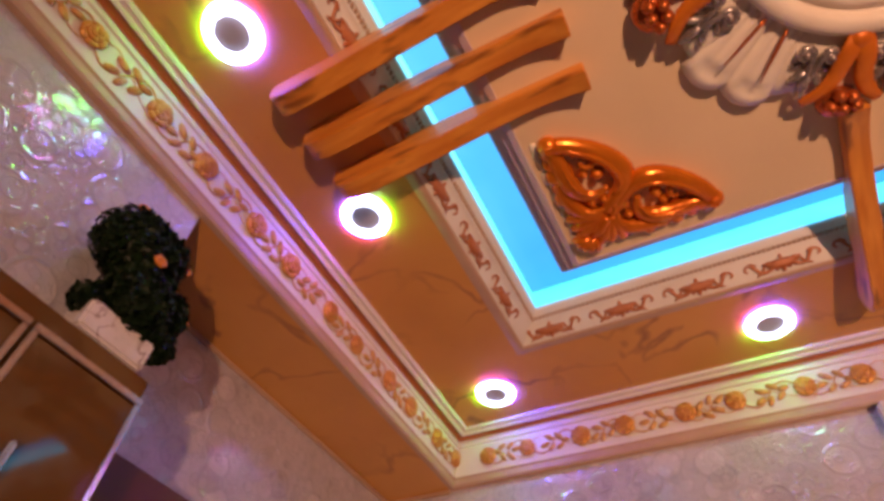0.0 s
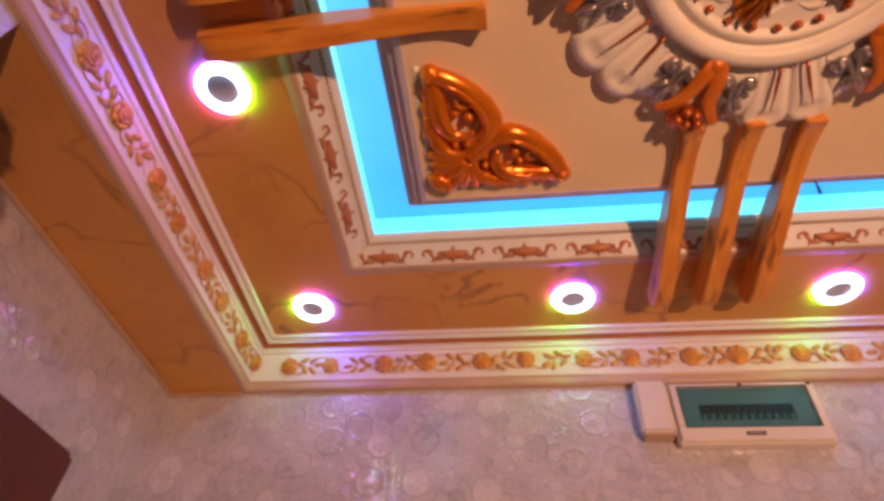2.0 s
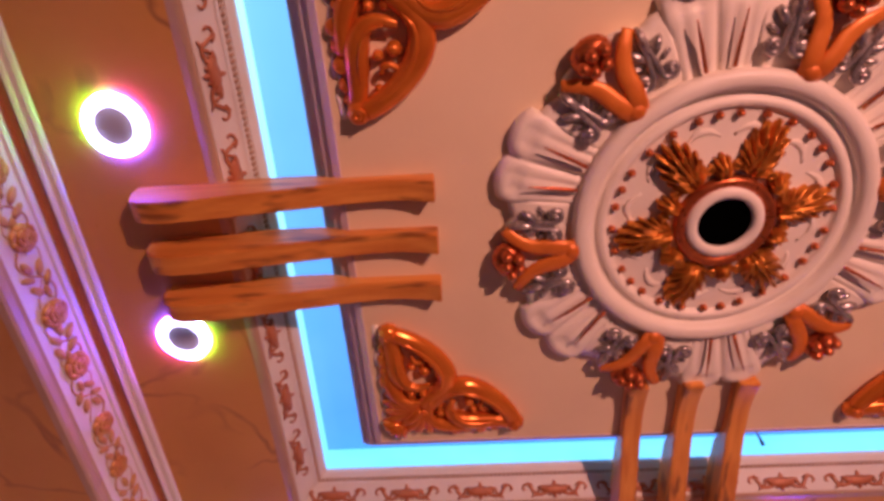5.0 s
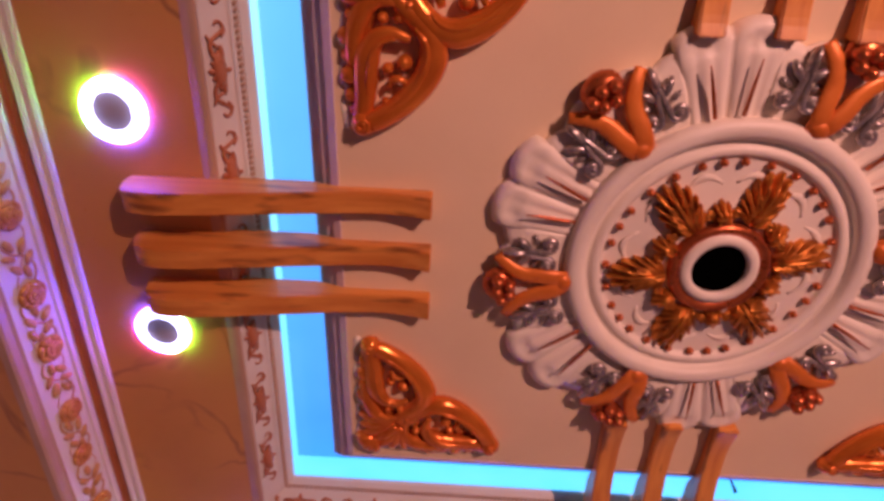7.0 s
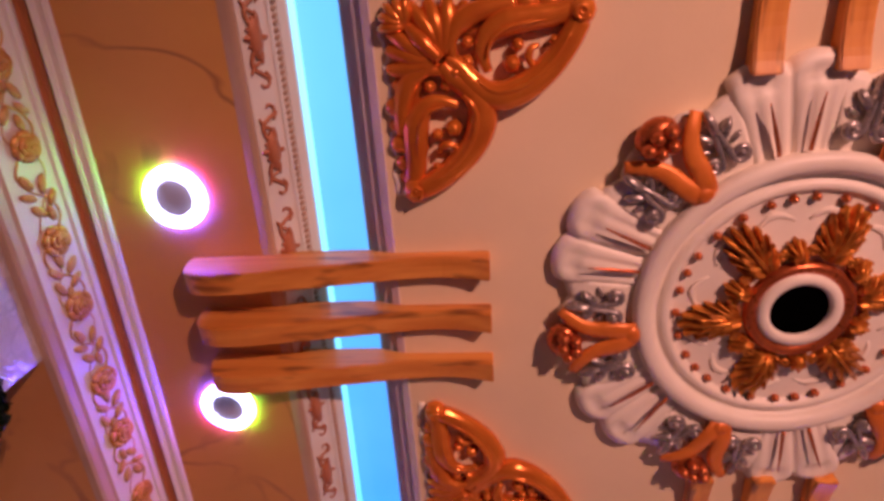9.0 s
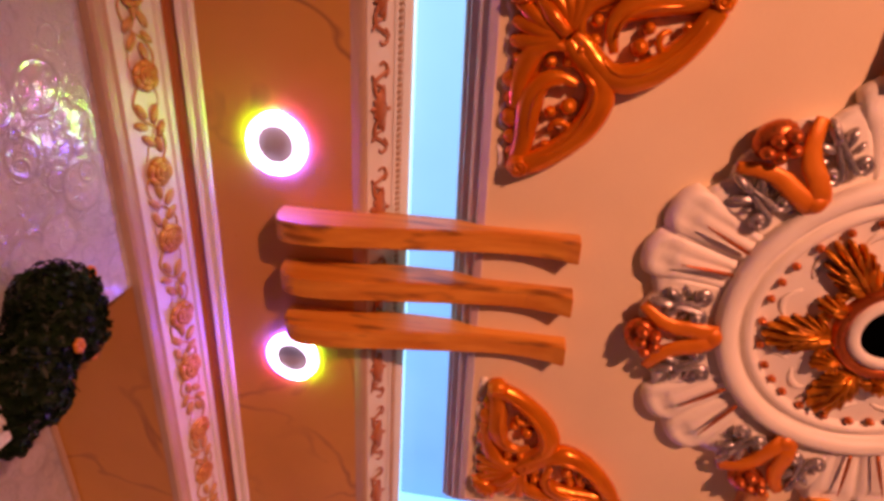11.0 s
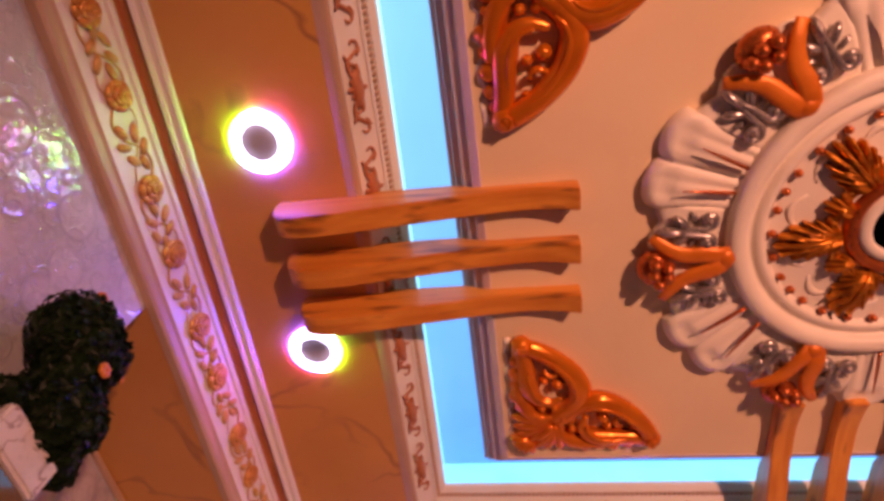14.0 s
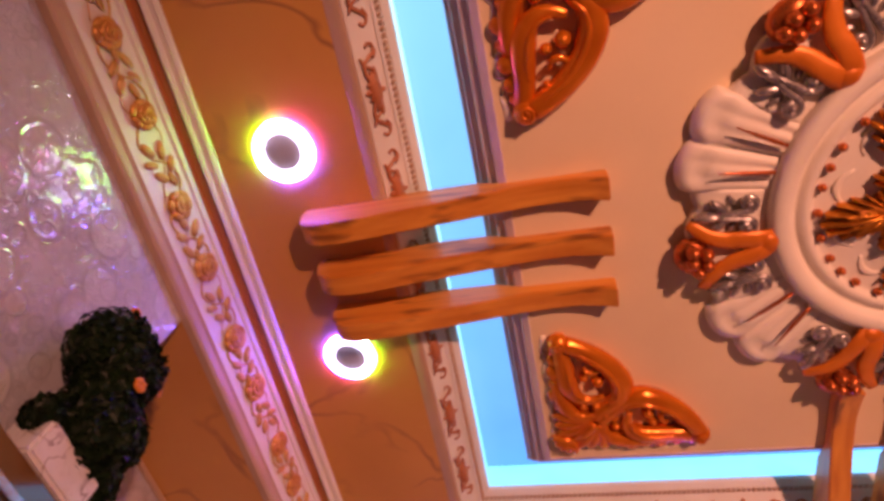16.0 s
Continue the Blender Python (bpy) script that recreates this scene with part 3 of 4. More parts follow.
# ---- downlights ----
def downlight(x, y, turn):
    ob = thing("downlight", "round ceiling downlight with white ring and coloured rim", "downlight", (x, y, ZS), "ceiling downlights", rz=turn)
    part("ring", Geo().lathe([(0.0330, -0.004), (0.0345, -0.009), (0.038, -0.012), (0.045, -0.012), (0.050, -0.010), (0.0520, -0.006)], 48), M_LED, ob, "glowing white ring", True)
    part("rim", Geo().lathe([(0.0520, -0.006), (0.0545, -0.006), (0.0550, -0.004), (0.0550, -0.0005)], 48), M_RIM, ob, "rim glowing red, green and blue", True)
    part("hub", Geo().lathe([(0.0335, -0.0005), (0.0335, -0.006), (0.031, -0.0075), (0.0003, -0.007)], 32), M_DLHUB, ob, "grey hub", True)
    return ob


for x, y, a in ((-0.482, 0.308, -40), (-0.486, 0.751, 130), (-0.490, 1.436, -75), (0.229, 1.436, -135), (0.892, 1.438, -125)):
    downlight(x, y, a)


# ---- wooden ribs ----
def rib_mesh():
    low = spline([(0.515, 0, -0.046), (0.485, 0, -0.037), (0.435, 0, -0.030), (0.375, 0, -0.033), (0.295, 0, -0.044), (0.195, 0, -0.060), (0.115, 0, -0.073), (0.060, 0, -0.078), (0.020, 0, -0.074), (-0.002, 0, -0.056), (-0.012, 0, -0.024)], 3)
    poly = [(p.x, p.z) for p in low] + [(-0.010, -0.0006), (0.14, -0.0006), (0.16, 0.012), (0.24, 0.012), (0.30, 0.012), (0.345, -0.003), (0.36, -0.0056), (0.515, -0.0056)]
    g = Geo().prism(poly, -0.020, 0.020)
    g.v = [(x, y, z) for x, z, y in g.v]
    return g.mesh("wooden_rib", M_WOOD, False, 0.0022)


RIB = rib_mesh()
for k in (-1, 0, 1):
    for x, y, r in ((-0.468, 0.542 + 0.102 * k, 0), (0.550 + 0.112 * k, 1.412, -90), (0.550 + 0.112 * k, -0.364, 90), (1.558, 0.542 + 0.102 * k, 180)):
        rb = new("wooden_rib", RIB)
        rb.matrix_basis = pose(x, y, ZS, 0, 0, r)
        tagged(rb, "curved orange wooden rib bridging border and panel", "ceiling rib", "wooden ribs", "")


# ---- corner ornaments ----
def ornament(at, rz):
    """A right-angled scrolled leaf: two mirrored legs along the panel's edges, in relief below its base."""
    top = thing("corner_ornament", "copper-orange scrolled leaf ornament in the panel corner", "ceiling ornament", at, "corner ornaments", rz=rz)
    top.scale = (0.91, 0.91, 1.15)
    if ORN:
        for o in ORN[0].children:
            c = o.copy()
            scene.collection.objects.link(c)
            c.parent = top
        return
    ORN.append(top)
    H = -0.014
    for sw in (0, 1):
        def q(u, v, z=H):
            return (v, u, z) if sw else (u, v, z)

        def rope(name, pts, r, n=6, flat=0.85):
            p = spline([q(*t) for t in pts], n)
            part(name, Geo().tube(p, taper(len(p), *r), flat, 10), M_COPPER, top, "", True)
        rope("outer_scroll", ((0.300, 0.038), (0.284, 0.068), (0.258, 0.102), (0.224, 0.131), (0.186, 0.146), (0.154, 0.142), (0.130, 0.122), (0.112, 0.100), (0.092, 0.084)), (0.019, 0.0255, 0.014), 6, 0.66)
        rope("scroll_ridge", ((0.288, 0.052, -0.024), (0.262, 0.090, -0.027), (0.228, 0.121, -0.028), (0.190, 0.137, -0.028), (0.160, 0.134, -0.027), (0.140, 0.116, -0.024)), (0.003, 0.006, 0.003), 5, 0.8)
        rope("leaf_band", ((0.292, 0.022, -0.010), (0.262, 0.029, -0.011), (0.232, 0.031, -0.012), (0.204, 0.033, -0.013), (0.176, 0.040, -0.015), (0.156, 0.056, -0.017), (0.150, 0.080, -0.018), (0.158, 0.108, -0.018)), (0.017, 0.0225, 0.007), 6, 0.55)
        rope("band_ridge", ((0.250, 0.036, -0.020), (0.214, 0.038, -0.024), (0.182, 0.046, -0.026), (0.163, 0.062, -0.027), (0.157, 0.084, -0.027)), (0.002, 0.0045, 0.002), 5, 1.0)
        rope("leaf_band", ((0.204, 0.013, -0.008), (0.166, 0.014, -0.010), (0.136, 0.021, -0.012), (0.112, 0.036, -0.015), (0.101, 0.058, -0.017), (0.104, 0.086, -0.018)), (0.015, 0.0185, 0.006), 6, 0.6)
        rope("curl_hook", ((0.232, 0.106, -0.014), (0.222, 0.090, -0.016), (0.226, 0.076, -0.016), (0.238, 0.072, -0.014)), (0.006, 0.007, 0.004), 4, 0.9)
        for u, v, w in ((0.196, 0.098, 0.0145), (0.206, 0.070, 0.0105), (0.127, 0.062, 0.0105), (0.126, 0.090, 0.0105), (0.262, 0.066, 0.0085)):
            part("ball", Geo().ball(q(u, v, -0.010), w), M_COPPER, top, "", True)
        g = Geo().ball(q(0.302, 0.026, -0.011), 0.0205, (1.15, 1.15, 0.8))
        g.tube([Vector(q(c.x, c.y, -0.026)) for c in curl(0.302, 0.026, 0, 0.0125, 0.4, 1.5, 18)], 0.0038, 1, 6)
        part("tip_curl", g, M_COPPER, top, "", True)
        # the corner leaf's ribs, and rounded lobes along the edge
        for u, v in ((0.124, 0.004), (0.098, -0.004), (0.070, -0.002), (0.044, 0.000)):
            rope("leaf_rib", ((0.086, 0.078, -0.018), ((0.086 + u) / 2 + 0.004, 0.044, -0.018), (u, v + 0.010, -0.010), (u - 0.006, v, -0.004)), (0.007, 0.013, 0.008), 4, 0.6)
        for u, v, r in ((0.158, 0.006, 0.022), (0.188, 0.007, 0.018), (0.220, 0.010, 0.023), (0.254, 0.012, 0.019), (0.280, 0.014, 0.015)):
            part("edge_lobe", Geo().ball(q(u, v, -0.006), r, (1, 0.8, 0.45), 0, 12, 6), M_COPPER, top, "", True)
        bed = [Vector(q(0.005 + 0.010 * i, -0.007 + 0.004 * math.sin(i * 1.1) + 0.003 * math.sin(i * 2.7), -0.001)) for i in range(32)]
        g = Geo().tube(bed, [0.0035 + 0.0015 * math.sin(i * 0.9) + 0.003 * math.sin(i * 0.37) ** 2 for i in range(32)], 0.3, 8)
        part("plaster_bed", g, M_PLASTER, top, "pale plaster smeared along the edge", True)
        base = [q(u, v)[:2] for u, v in ((0.015, 0.006), (0.285, 0.006), (0.274, 0.042), (0.226, 0.054), (0.190, 0.050), (0.158, 0.060), (0.146, 0.046), (0.112, 0.054), (0.102, 0.084), (0.084, 0.080), (0.066, 0.066))]
        part("back_plate", Geo().prism(base, -0.006, -0.0005), M_COPPER, top)
    # spine on the diagonal, a ball in its gap, and the fan at the corner
    part("spine", Geo().tube(spline([(0.024, 0.024, -0.010), (0.054, 0.054, -0.020), (0.084, 0.084, -0.022)], 5), taper(11, 0.006, 0.014, 0.010), 0.7, 10), M_COPPER, top, "", True)
    part("ball", Geo().ball((0.106, 0.106, -0.016), 0.011), M_COPPER, top, "", True)
    for k in range(5):
        a = math.radians(45 + (k - 2) * 24)
        part("fan_leaf", Geo().ball((0.032 + 0.022 * math.cos(a + math.pi), 0.032 + 0.022 * math.sin(a + math.pi), -0.009), 0.028, (1, 0.38, 0.55), a, 10, 6), M_COPPER, top, "", True)


ORN = []
for x, y, r in ((-0.090, 1.024, -90), (-0.090, 0.030, 0), (1.180, 1.024, 180), (1.180, 0.030, 90)):
    ornament((x, y, ZP), r)


# ---- medallion ----
def polar(r, a, z):
    return Vector((r * math.cos(a), r * math.sin(a), z))


med = thing("ceiling_medallion", "large round cream medallion with gold leaves and copper details", "ceiling medallion", (CX, CY, ZP))
med.scale = (1, 1, 1.32)
part("ring", Geo().lathe([(0.256, 0), (0.2575, -0.020), (0.256, -0.0265), (0.251, -0.0300), (0.243, -0.0315), (0.234, -0.0305), (0.2275, -0.0275), (0.2245, -0.0220), (0.2225, -0.0185), (0.2165, -0.0180),
                          (0.2150, -0.0205), (0.2080, -0.0240), (0.2010, -0.0235), (0.1965, -0.0205), (0.1945, -0.0165), (0.190, -0.0160), (0.150, -0.0180), (0.110, -0.0220), (0.090, -0.0250), (0.074, -0.0270)], 96), M_PLASTER, med, "", True)
part("collar", Geo().lathe([(0.085, -0.026), (0.086, -0.033), (0.081, -0.038), (0.074, -0.038), (0.066, -0.033)], 64), M_COPPER2, med, "copper collar", True)
part("hub", Geo().lathe([(0.0665, -0.033), (0.064, -0.037), (0.053, -0.038), (0.047, -0.036), (0.046, -0.030)], 64), M_PLASTER, med, "white hub ring", True)
# no cavity: a flat black disc gives the hole its darkness
part("hole", Geo().lathe([(0.0465, -0.031), (0.0005, -0.0305)], 48), M_BLACK, med, "flat black disc for the dark centre opening", True)
# low swags on the inner disc
for k in range(12):
    a0 = math.radians(10 + k * 30)
    p = [polar(0.150 + 0.016 * math.sin(math.pi * t / 8), a0 + math.radians(22) * (t / 8 - 0.5), -0.0180) for t in range(9)]
    part("swag", Geo().tube(p, taper(9, 0.002, 0.007, 0.002), 0.3, 6), M_PLASTER, med, "", True)


def acanthus(g, x0, z0, length, width, teeth, span):
    """A toothed fan leaf with a rib to each tooth, arching down from its root and back at the rim."""
    nr, na = 9, teeth * 8
    rows_top = []
    for i in range(nr + 1):
        t = i / nr
        for j in range(na + 1):
            f = span * (2 * j / na - 1)
            tooth = abs(math.cos(math.pi * teeth * j / na + math.pi / 2))
            R = (width + (length - width) * max(0, math.cos(f)) ** 4) * (0.66 + 0.34 * tooth ** 0.8)
            z = z0 - 0.013 * math.sin(math.pi * min(1, t * 1.05) ** 0.8) - 0.006 * tooth * t
            rows_top.append((x0 + R * t * math.cos(f), R * t * math.sin(f) * 0.95, z))
    n, off = na + 1, len(rows_top)
    base = [(x, y, max(z + 0.010, -0.0215)) for x, y, z in rows_top]
    f = [(i * n + j, i * n + j + 1, (i + 1) * n + j + 1, (i + 1) * n + j) for i in range(nr) for j in range(na)]
    f += [(nr * n + j, nr * n + j + 1, off + nr * n + j + 1, off + nr * n + j) for j in range(na)]
    for c in (0, na):
        f += [(i * n + c, (i + 1) * n + c, off + (i + 1) * n + c, off + i * n + c) for i in range(nr)]
    return g.add(rows_top + base, f)


def gold_leaf_mesh():
    g = acanthus(Geo(), 0.088, -0.023, 0.098, 0.034, 13, 1.35)
    for s in (1, -1):
        # raised inner lobes along the midrib and the volutes at the root
        for x, y, l, a in ((0.112, 0.013, 0.017, 0.75), (0.130, 0.012, 0.016, 0.55), (0.147, 0.010, 0.014, 0.40)):
            g.ball((x, y * s, -0.0335), l, (1, 0.26, 0.30), a * s, 8, 5)
        g.tube(curl(0.099, 0.031 * s, -0.030, 0.0085, 0.4 * s, 1.3 * s, 16), 0.0036, 0.9, 6)
    g.tube([(0.090, 0, -0.031), (0.114, 0, -0.038), (0.150, 0, -0.037), (0.178, 0, -0.028)], [0.005, 0.004, 0.003, 0.0015], 0.9, 8)
    return g.mesh("gold_leaf", M_GOLD, True)


def small_leaf_mesh():
    g = acanthus(Geo(), 0.086, -0.026, 0.040, 0.018, 7, 1.3)
    g.tube([(0.088, 0, -0.034), (0.106, 0, -0.040), (0.120, 0, -0.031)], [0.005, 0.004, 0.0015], 0.9, 6)
    return g.mesh("small_leaf", M_GOLD, True)


def sector_geo(r0, r1, a0, a1, prof, lobes, nr=10, na=24):
    """A relief patch in polar coordinates: prof(t, s) gives the height, lobes(s) the outer radius."""
    g = Geo()
    top = []
    for i in range(nr + 1):
        t = i / nr
        for j in range(na + 1):
            s = j / na
            r = r0 + (lobes(s) * (r1 - r0)) * t
            top.append(polar(r, a0 + (a1 - a0) * s, -prof(t, s)))
    n = na + 1
    base = [Vector((p.x, p.y, -0.001)) for p in top]
    f = [(i * n + j, i * n + j + 1, (i + 1) * n + j + 1, (i + 1) * n + j) for i in range(nr) for j in range(na)]
    off = len(top)
    f += [(nr * n + j, nr * n + j + 1, off + nr * n + j + 1, off + nr * n + j) for j in range(na)]
    for c in (0, na):
        f += [(i * n + c, (i + 1) * n + c, off + (i + 1) * n + c, off + i * n + c) for i in range(nr)]
    return g.add(top + base, f)


def fan_geo():
    # two scalloped lobes with raised flutes, flaring down at the rim
    def lob(s):
        return 0.90 + 0.10 * abs(math.sin(2 * math.pi * s)) ** 0.6

    def hgt(t, s):
        lobe = abs(math.sin(2 * math.pi * s)) ** 0.5
        flute = abs(math.sin(6 * math.pi * s))
        lip = math.exp(-((t - 0.80) / 0.07) ** 2) * lobe ** 3
        return 0.010 + 0.013 * t ** 1.4 + 0.010 * lobe * (0.4 + 0.6 * t) + 0.0035 * flute * (1 - t * t) - 0.011 * lip - 0.016 * max(0, t - 0.90) / 0.10
    return sector_geo(0.250, 0.402, math.radians(-12.5), math.radians(12.5), lambda t, s: hgt(t, s) * (1 - 0.3 * t), lob, 14, 40)


FAN = fan_geo().mesh("fan_petal", M_PLASTER, True)
g = Geo()
for a in (-5.5, 5.5):
    p = [polar(0.262 + 0.085 * t / 8, math.radians(a * (0.85 + 0.25 * t / 8)), -0.0235 - 0.0085 * t / 8) for t in range(9)]
    g.tube(p, taper(9, 0.0035, 0.0032, 0.0010), 0.7, 6)
GROOVE = g.mesh("copper_stroke", M_COPPER2, True)


def v_geo():
    # copper Y: round head at the ring, two flat ribbons that bend outwards
    g = Geo()
    for s in (1, -1):
        p = spline([(x, s * y, -z) for x, y, z in ((0.258, 0.004, 0.025), (0.276, 0.011, 0.030), (0.298, 0.017, 0.030), (0.320, 0.021, 0.028), (0.340, 0.030, 0.027), (0.357, 0.045, 0.025), (0.371, 0.063, 0.020))], 6)
        g.tube(p, taper(len(p), 0.0165, 0.0150, 0.0095), 0.32, 12)
    g.ball((0.263, 0, -0.026), 0.017, (1.0, 1.1, 0.55), 0, 14, 8)
    return g


VLEAF = v_geo().mesh("copper_leaf", M_COPPERMATT, True)
BERRIES = ((0.356, 0.008), (0.358, -0.011), (0.375, 0.018), (0.379, -0.002), (0.373, -0.021))
BERRY = Geo().ball((0, 0, 0), 0.0115, (1, 1, 1), 0, 12, 8).mesh("berry", M_COPPER2, True)
BUNCH = Geo().ball((0.376, 0, -0.016), 0.034, (0.85, 1.0, 0.45), 0, 14, 8).mesh("berry_bed", M_COPPER2, True)
# plaster base under the coppery leaves and scrolls
BASE = sector_geo(0.250, 0.372, math.radians(-18.5), math.radians(18.5), lambda t, s: 0.012 + 0.006 * math.sin(math.pi * t), lambda s: 0.88 + 0.12 * abs(math.cos(3 * math.pi * s)) + 0.06 * math.sin(math.pi * s), 8, 36).mesh("petal_base", M_PLASTER, True)


def scroll_geo(s):
    """A palmette on a stem between two volutes: one winds in beside the ring, one hooks outwards."""
    g = Geo()
    R = Matrix.Rotation(math.radians(s * 11.0), 4, "Z")

    def volute(x, y, rad, a0, turns, lead, r0):
        c = curl(x, y, -0.026, rad, a0, turns, 26, 0.26)
        p = spline([Vector(q) for q in lead] + [c[0]], 6)[:-1] + c
        p = [R @ Vector((q.x, q.y * s, q.z)) for q in p]
        g.tube(p, taper(len(p), r0 * 0.9, r0, r0 * 0.8), 0.85, 8)
        g.ball(R @ Vector((x, y * s, -0.028)), r0 * 1.15)
    for e in (1, -1):
        volute(0.290, 0.0205 * e, 0.0130, -math.pi / 2 * e, -1.35 * e, ((0.336, 0.002 * e, -0.023), (0.314, 0.005 * e, -0.025)), 0.0058)
        g.ball(R @ Vector((0.330, 0.0150 * e * s, -0.021)), 0.0200, (1, 0.38, 0.36), math.radians(s * 11.0) + 0.72 * e * s, 12, 6)
        g.ball(R @ Vector((0.312, 0.0240 * e * s, -0.019)), 0.0120, (1, 0.45, 0.36), math.radians(s * 11.0) + 1.10 * e * s, 10, 5)
    g.ball(R @ Vector((0.346, 0, -0.021)), 0.0260, (1, 0.34, 0.36), math.radians(s * 11.0), 12, 6)
    g.tube([R @ Vector(q) for q in ((0.326, 0, -0.027), (0.346, 0, -0.0305), (0.366, 0, -0.024))], [0.0012, 0.0018, 0.0008], 1, 6)
    return g


SCR = {s: scroll_geo(s).mesh("silver_scroll", M_SILVER, True) for s in (1, -1)}
GLEAF, SLEAF = gold_leaf_mesh(), small_leaf_mesh()
BEAD = Geo().ball((0, 0, 0), 0.0068, (1, 1, 0.9), 0, 10, 6).mesh("bead", M_COPPER2, True)
A0 = 110
for k in range(6):
    a = A0 + 60 * k
    r = pose(0, 0, 0, 0, 0, a)
    part("petal_base", BASE, None, med, m=r)
    part("copper_leaf", VLEAF, None, med, "copper forked leaf", m=r)
    bed = part("berry_bed", BUNCH, None, med, "dark copper berry cluster", m=r)
    for x, y in BERRIES:
        part("berry", BERRY, None, bed, m=pose(x, y, -0.032))
    for s in (1, -1):
        part("silver_scroll", SCR[s], None, med, "aged silver scroll", m=r)
    part("fan_petal", FAN, None, med, m=pose(0, 0, 0, 0, 0, a + 30))
    part("copper_stroke", GROOVE, None, med, "copper painted strokes", m=pose(0, 0, 0, 0, 0, a + 30))
    part("gold_leaf", GLEAF, None, med, "gold acanthus leaf", m=r)
    part("small_leaf", SLEAF, None, med, "small gold leaf", m=pose(0, 0, 0, 0, 0, a + 30))
    for b in (-7, 7, 20, 30, 40):
        q = polar(0.187, math.radians(a + b), -0.021)
        part("bead", BEAD, None, med, "copper bead", m=pose(*q))

# ---- far wall: fuse board and cable box ----
db = thing("distribution_board", "ivory fuse board with tinted window over breakers", "fuse board", (0.640, WF, 2.514))
part("body", Geo().box(-0.182, 0.182, -0.030, 0, -0.085, 0.086, 0.005), M_PLASTIC, db)
part("cover_frame", Geo().box(-0.176, 0.176, -0.036, -0.030, -0.079, -0.043, 0.002).box(-0.176, 0.176, -0.036, -0.030, 0.070, 0.080, 0.002).box(-0.176, -0.158, -0.036, -0.030, -0.043, 0.070, 0.002).box(0.158, 0.176, -0.036, -0.030, -0.043, 0.070, 0.002), M_PLASTIC, db)
m, nt, bs = nodes_of("tinted_window")
bs.inputs["Base Color"].default_value = (0.02, 0.13, 0.15, 1)
bs.inputs["Roughness"].default_value = 0.03
bs.inputs["Alpha"].default_value = 0.16
win = part("window_pane", Geo().box(-0.157, 0.157, -0.037, -0.0355, -0.042, 0.069), m, db, "smoky blue-green glossy window")
part("gasket", Geo().box(-0.159, 0.159, -0.0366, -0.0361, 0.0685, 0.0712).box(-0.159, 0.159, -0.0366, -0.0361, -0.0450, -0.0425).box(-0.1598, -0.1572, -0.0366, -0.0361, -0.0425, 0.0685).box(0.1572, 0.1598, -0.0366, -0.0361, -0.0425, 0.0685), M_DARKPL, db, "thin black gasket")
part("recess", Geo().box(-0.156, 0.156, -0.0312, -0.0302, -0.042, 0.068), M_GREYPL, db, "grey breaker tray")
for i in range(12):
    bk = part("breaker", Geo().box(-0.115 + i * 0.0188, -0.0972 + i * 0.0188, -0.0330, -0.0312, -0.022, 0.020, 0.0006), M_DARKPL, db, "black circuit breaker")
    part("lever", Geo().box(-0.110 + i * 0.0188, -0.1015 + i * 0.0188, -0.0345, -0.0330, -0.021, -0.008, 0.0006), M_GREYPL, bk, "grey lever")
part("name_plate", Geo().box(-0.022, 0.022, -0.0372, -0.036, -0.066, -0.056), M_DARKPL, db, "small dark plate")
part("name_bar", Geo().box(-0.018, 0.018, -0.0378, -0.0372, -0.0635, -0.0585), M_ALU, db, "light bar on the plate")
for x, z in ((0.0, 0.075), (0.167, 0.076)):
    part("screw", Geo().ball((x, -0.036, z), 0.004, (1.6, 0.5, 1)), M_DARKPL, db, "dark screw", True)
tb = thing("cable_box", "ivory plastic cable trunking box beside the fuse board", "cable box", (0.414, WF, 2.530))
part("cover", Geo().box(-0.040, 0.040, -0.045, 0, -0.075, 0.072, 0.006), M_PLASTIC, tb)
part("end_cap", Geo().box(-0.037, 0.037, -0.043, -0.003, -0.082, -0.0755, 0.001), M_LIP, tb, "tan end cap")
# a loose end of black wire over the cove
p = spline([(0.722, 1.072, ZP + 0.012), (0.730, 1.085, ZP - 0.006), (0.736, 1.098, ZP - 0.016)], 5)
solid("wire_end", Geo().tube(p, taper(len(p), 0.0016, 0.0026, 0.0042), 1, 8), M_DARKPL, "short black wire end hanging from the panel edge", "wire", smooth=True)

# ---- cabinets, plant ----
cab = thing("wall_cabinet", "brown gloss wall cabinet edged with polished metal", "cabinet", (WL, 0, 0))
part("body", Geo().box(0, 0.105, -0.75, 0.566, 1.30, 2.222, 0.003), M_LAMINATE, cab)
for y0, y1 in ((-0.012, 0.391), (0.397, 0.563)):
    dr = part("door", Geo().box(0.106, 0.114, y0, y1, 1.32, 2.176, 0.002), M_LAMINATE, cab)
    part("metal_edge", Geo().box(0.106, 0.118, y0, y1, 2.177, 2.187, 0.001).box(0.1145, 0.118, y0, y0 + 0.008, 1.32, 2.1765, 0.001).box(0.1145, 0.118, y1 - 0.008, y1, 1.32, 2.1765, 0.001), M_ALU, dr, "polished metal edging")
    part("handle", Geo().box(0.1145, 0.130, y0 + 0.050, y0 + 0.058, 1.94, 2.06, 0.003), M_ALU, dr, "metal bar handle")
wr = thing("wardrobe", "dark red-brown wooden cabinet standing in the alcove", "cabinet", (WL, 0, 0))
part("body", Geo().box(-0.255, 0.0, 0.560, 1.125, 0, 2.175, 0.004), M_REDWOOD, wr)
part("door", Geo().box(0.001, 0.012, 0.566, 0.842, 0.08, 2.160, 0.002), M_REDWOOD, wr)
part("door", Geo().box(0.001, 0.012, 0.846, 1.119, 0.08, 2.160, 0.002), M_REDWOOD, wr)

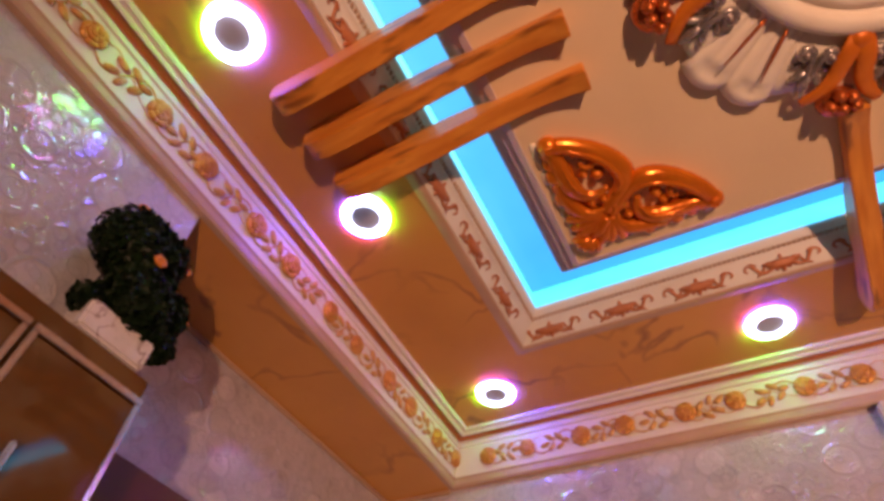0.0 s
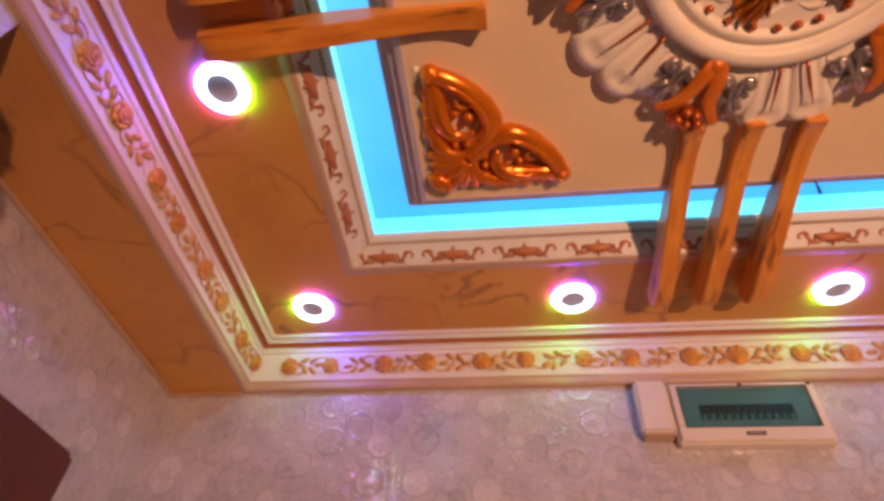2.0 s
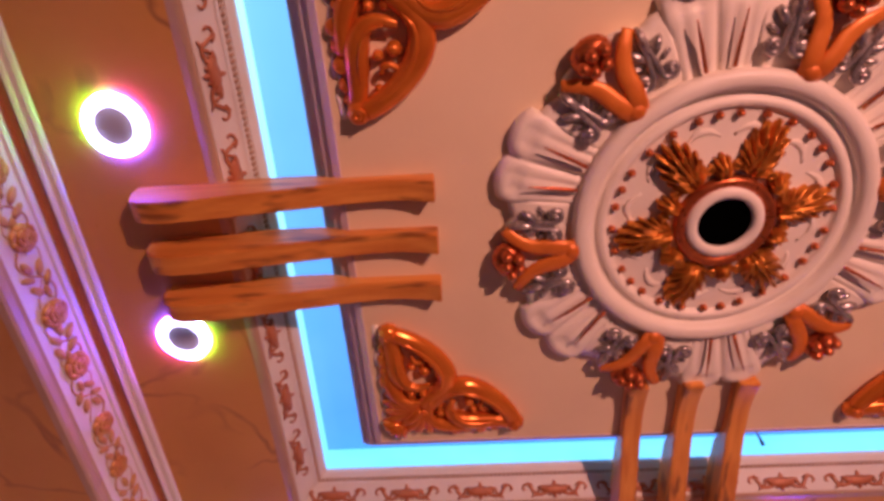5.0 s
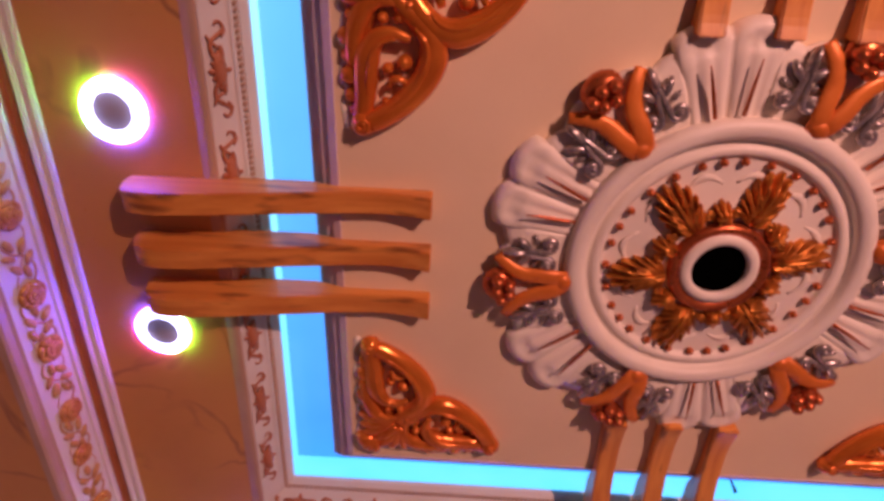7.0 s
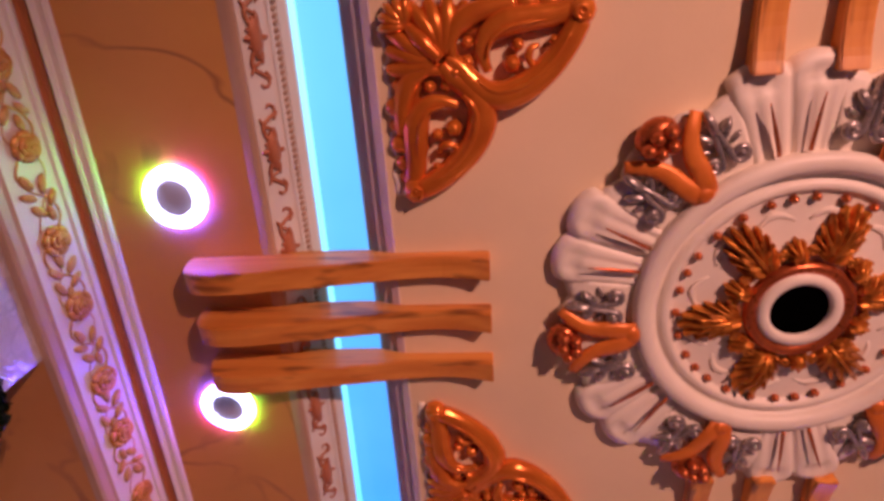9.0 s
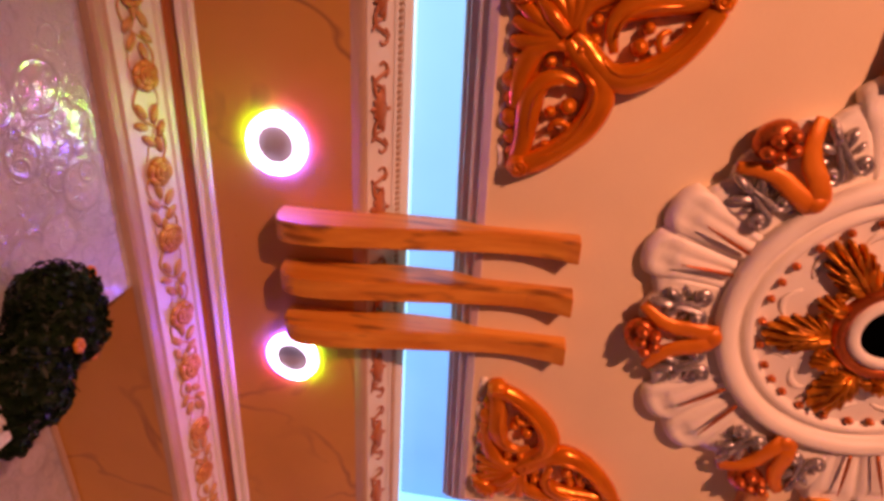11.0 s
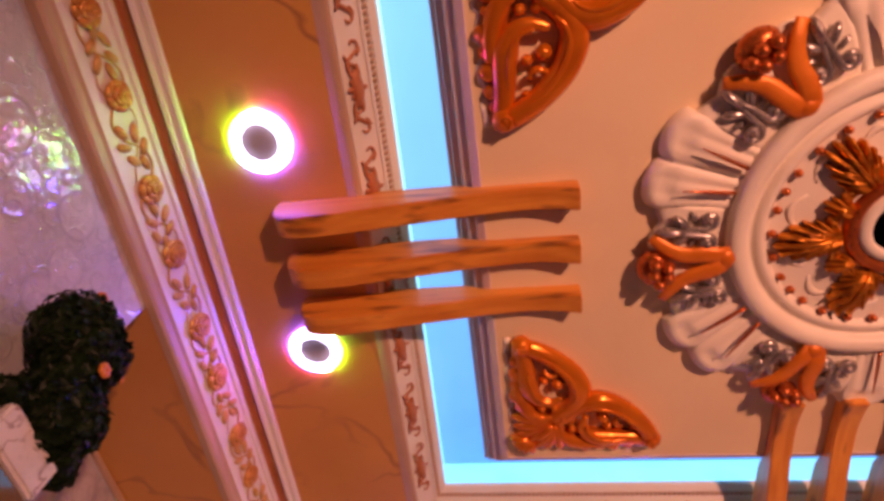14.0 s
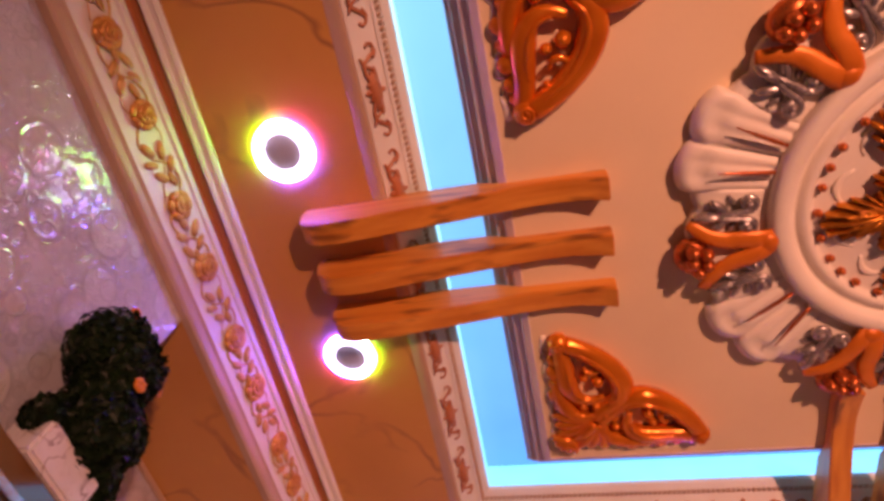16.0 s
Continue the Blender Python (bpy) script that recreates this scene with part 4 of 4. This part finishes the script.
pot = thing("potted_plant", "dark green leafy plant with orange flowers in a white trough", "potted plant", (-0.640, 0.489, 2.2225))
part("trough", Geo().box(-0.030, 0.030, -0.054, 0.054, 0, 0.046, 0.004), M_POT, pot, "white marbled trough")
rng = random.Random(9)
g = Geo()
centres = [((0.002, -0.044, 0.176), 0.060), ((0.002, -0.006, 0.186), 0.050), ((0.002, 0.012, 0.092), 0.064), ((0.002, 0.044, 0.112), 0.044), ((0.006, 0.062, 0.062), 0.030), ((0.004, -0.050, 0.052), 0.026), ((0.010, -0.020, 0.132), 0.040)]
for c, R in centres:
    for i in range(int(2600 * R / 0.06 * R / 0.06)):
        d = Vector((rng.gauss(0, 1), rng.gauss(0, 1), rng.gauss(0, 1))).normalized() * R * rng.uniform(0.45, 1.08) ** 0.6
        d.x *= 0.85
        o = Vector(c) + d
        if o.x < -0.068 or o.z < 0.03:
            continue
        n = (d.normalized() + Vector((rng.uniform(-1, 1), rng.uniform(-1, 1), rng.uniform(-1, 1))) * 0.7).normalized()
        u = n.orthogonal().normalized()
        u.rotate(Matrix.Rotation(rng.uniform(0, 6.28), 3, n))
        w = n.cross(u)
        l, b = rng.uniform(0.0055, 0.0095), rng.uniform(0.0034, 0.0054)
        g.add([o - u * l, o + w * b + n * 0.001, o + u * l, o - w * b + n * 0.001], [(0, 1, 2), (0, 2, 3)])
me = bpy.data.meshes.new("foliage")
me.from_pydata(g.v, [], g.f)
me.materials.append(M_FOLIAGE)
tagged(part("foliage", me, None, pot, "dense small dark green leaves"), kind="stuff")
g = Geo()
for i in range(26):
    a = rng.uniform(0, 6.28)
    g.tube(spline([(0, rng.uniform(-0.03, 0.03), 0.03), (0.01 * math.cos(a), 0.02 * math.sin(a), 0.08), (0.03 * math.cos(a), 0.05 * math.sin(a), rng.uniform(0.09, 0.16))], 3), 0.0012, 1, 5)
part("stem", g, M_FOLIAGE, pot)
for c in ((0.062, -0.022, 0.134), (0.010, -0.066, 0.236), (0.016, 0.079, 0.120), (0.014, 0.042, 0.200)):
    g = Geo()
    for k in range(6):
        a = k * math.pi / 3
        g.ball((c[0], c[1] + 0.006 * math.cos(a), c[2] + 0.005 * math.sin(a)), 0.0055, (0.7, 1, 0.8))
    part("flower", g, M_FLOWER, pot, "small orange flower", True)
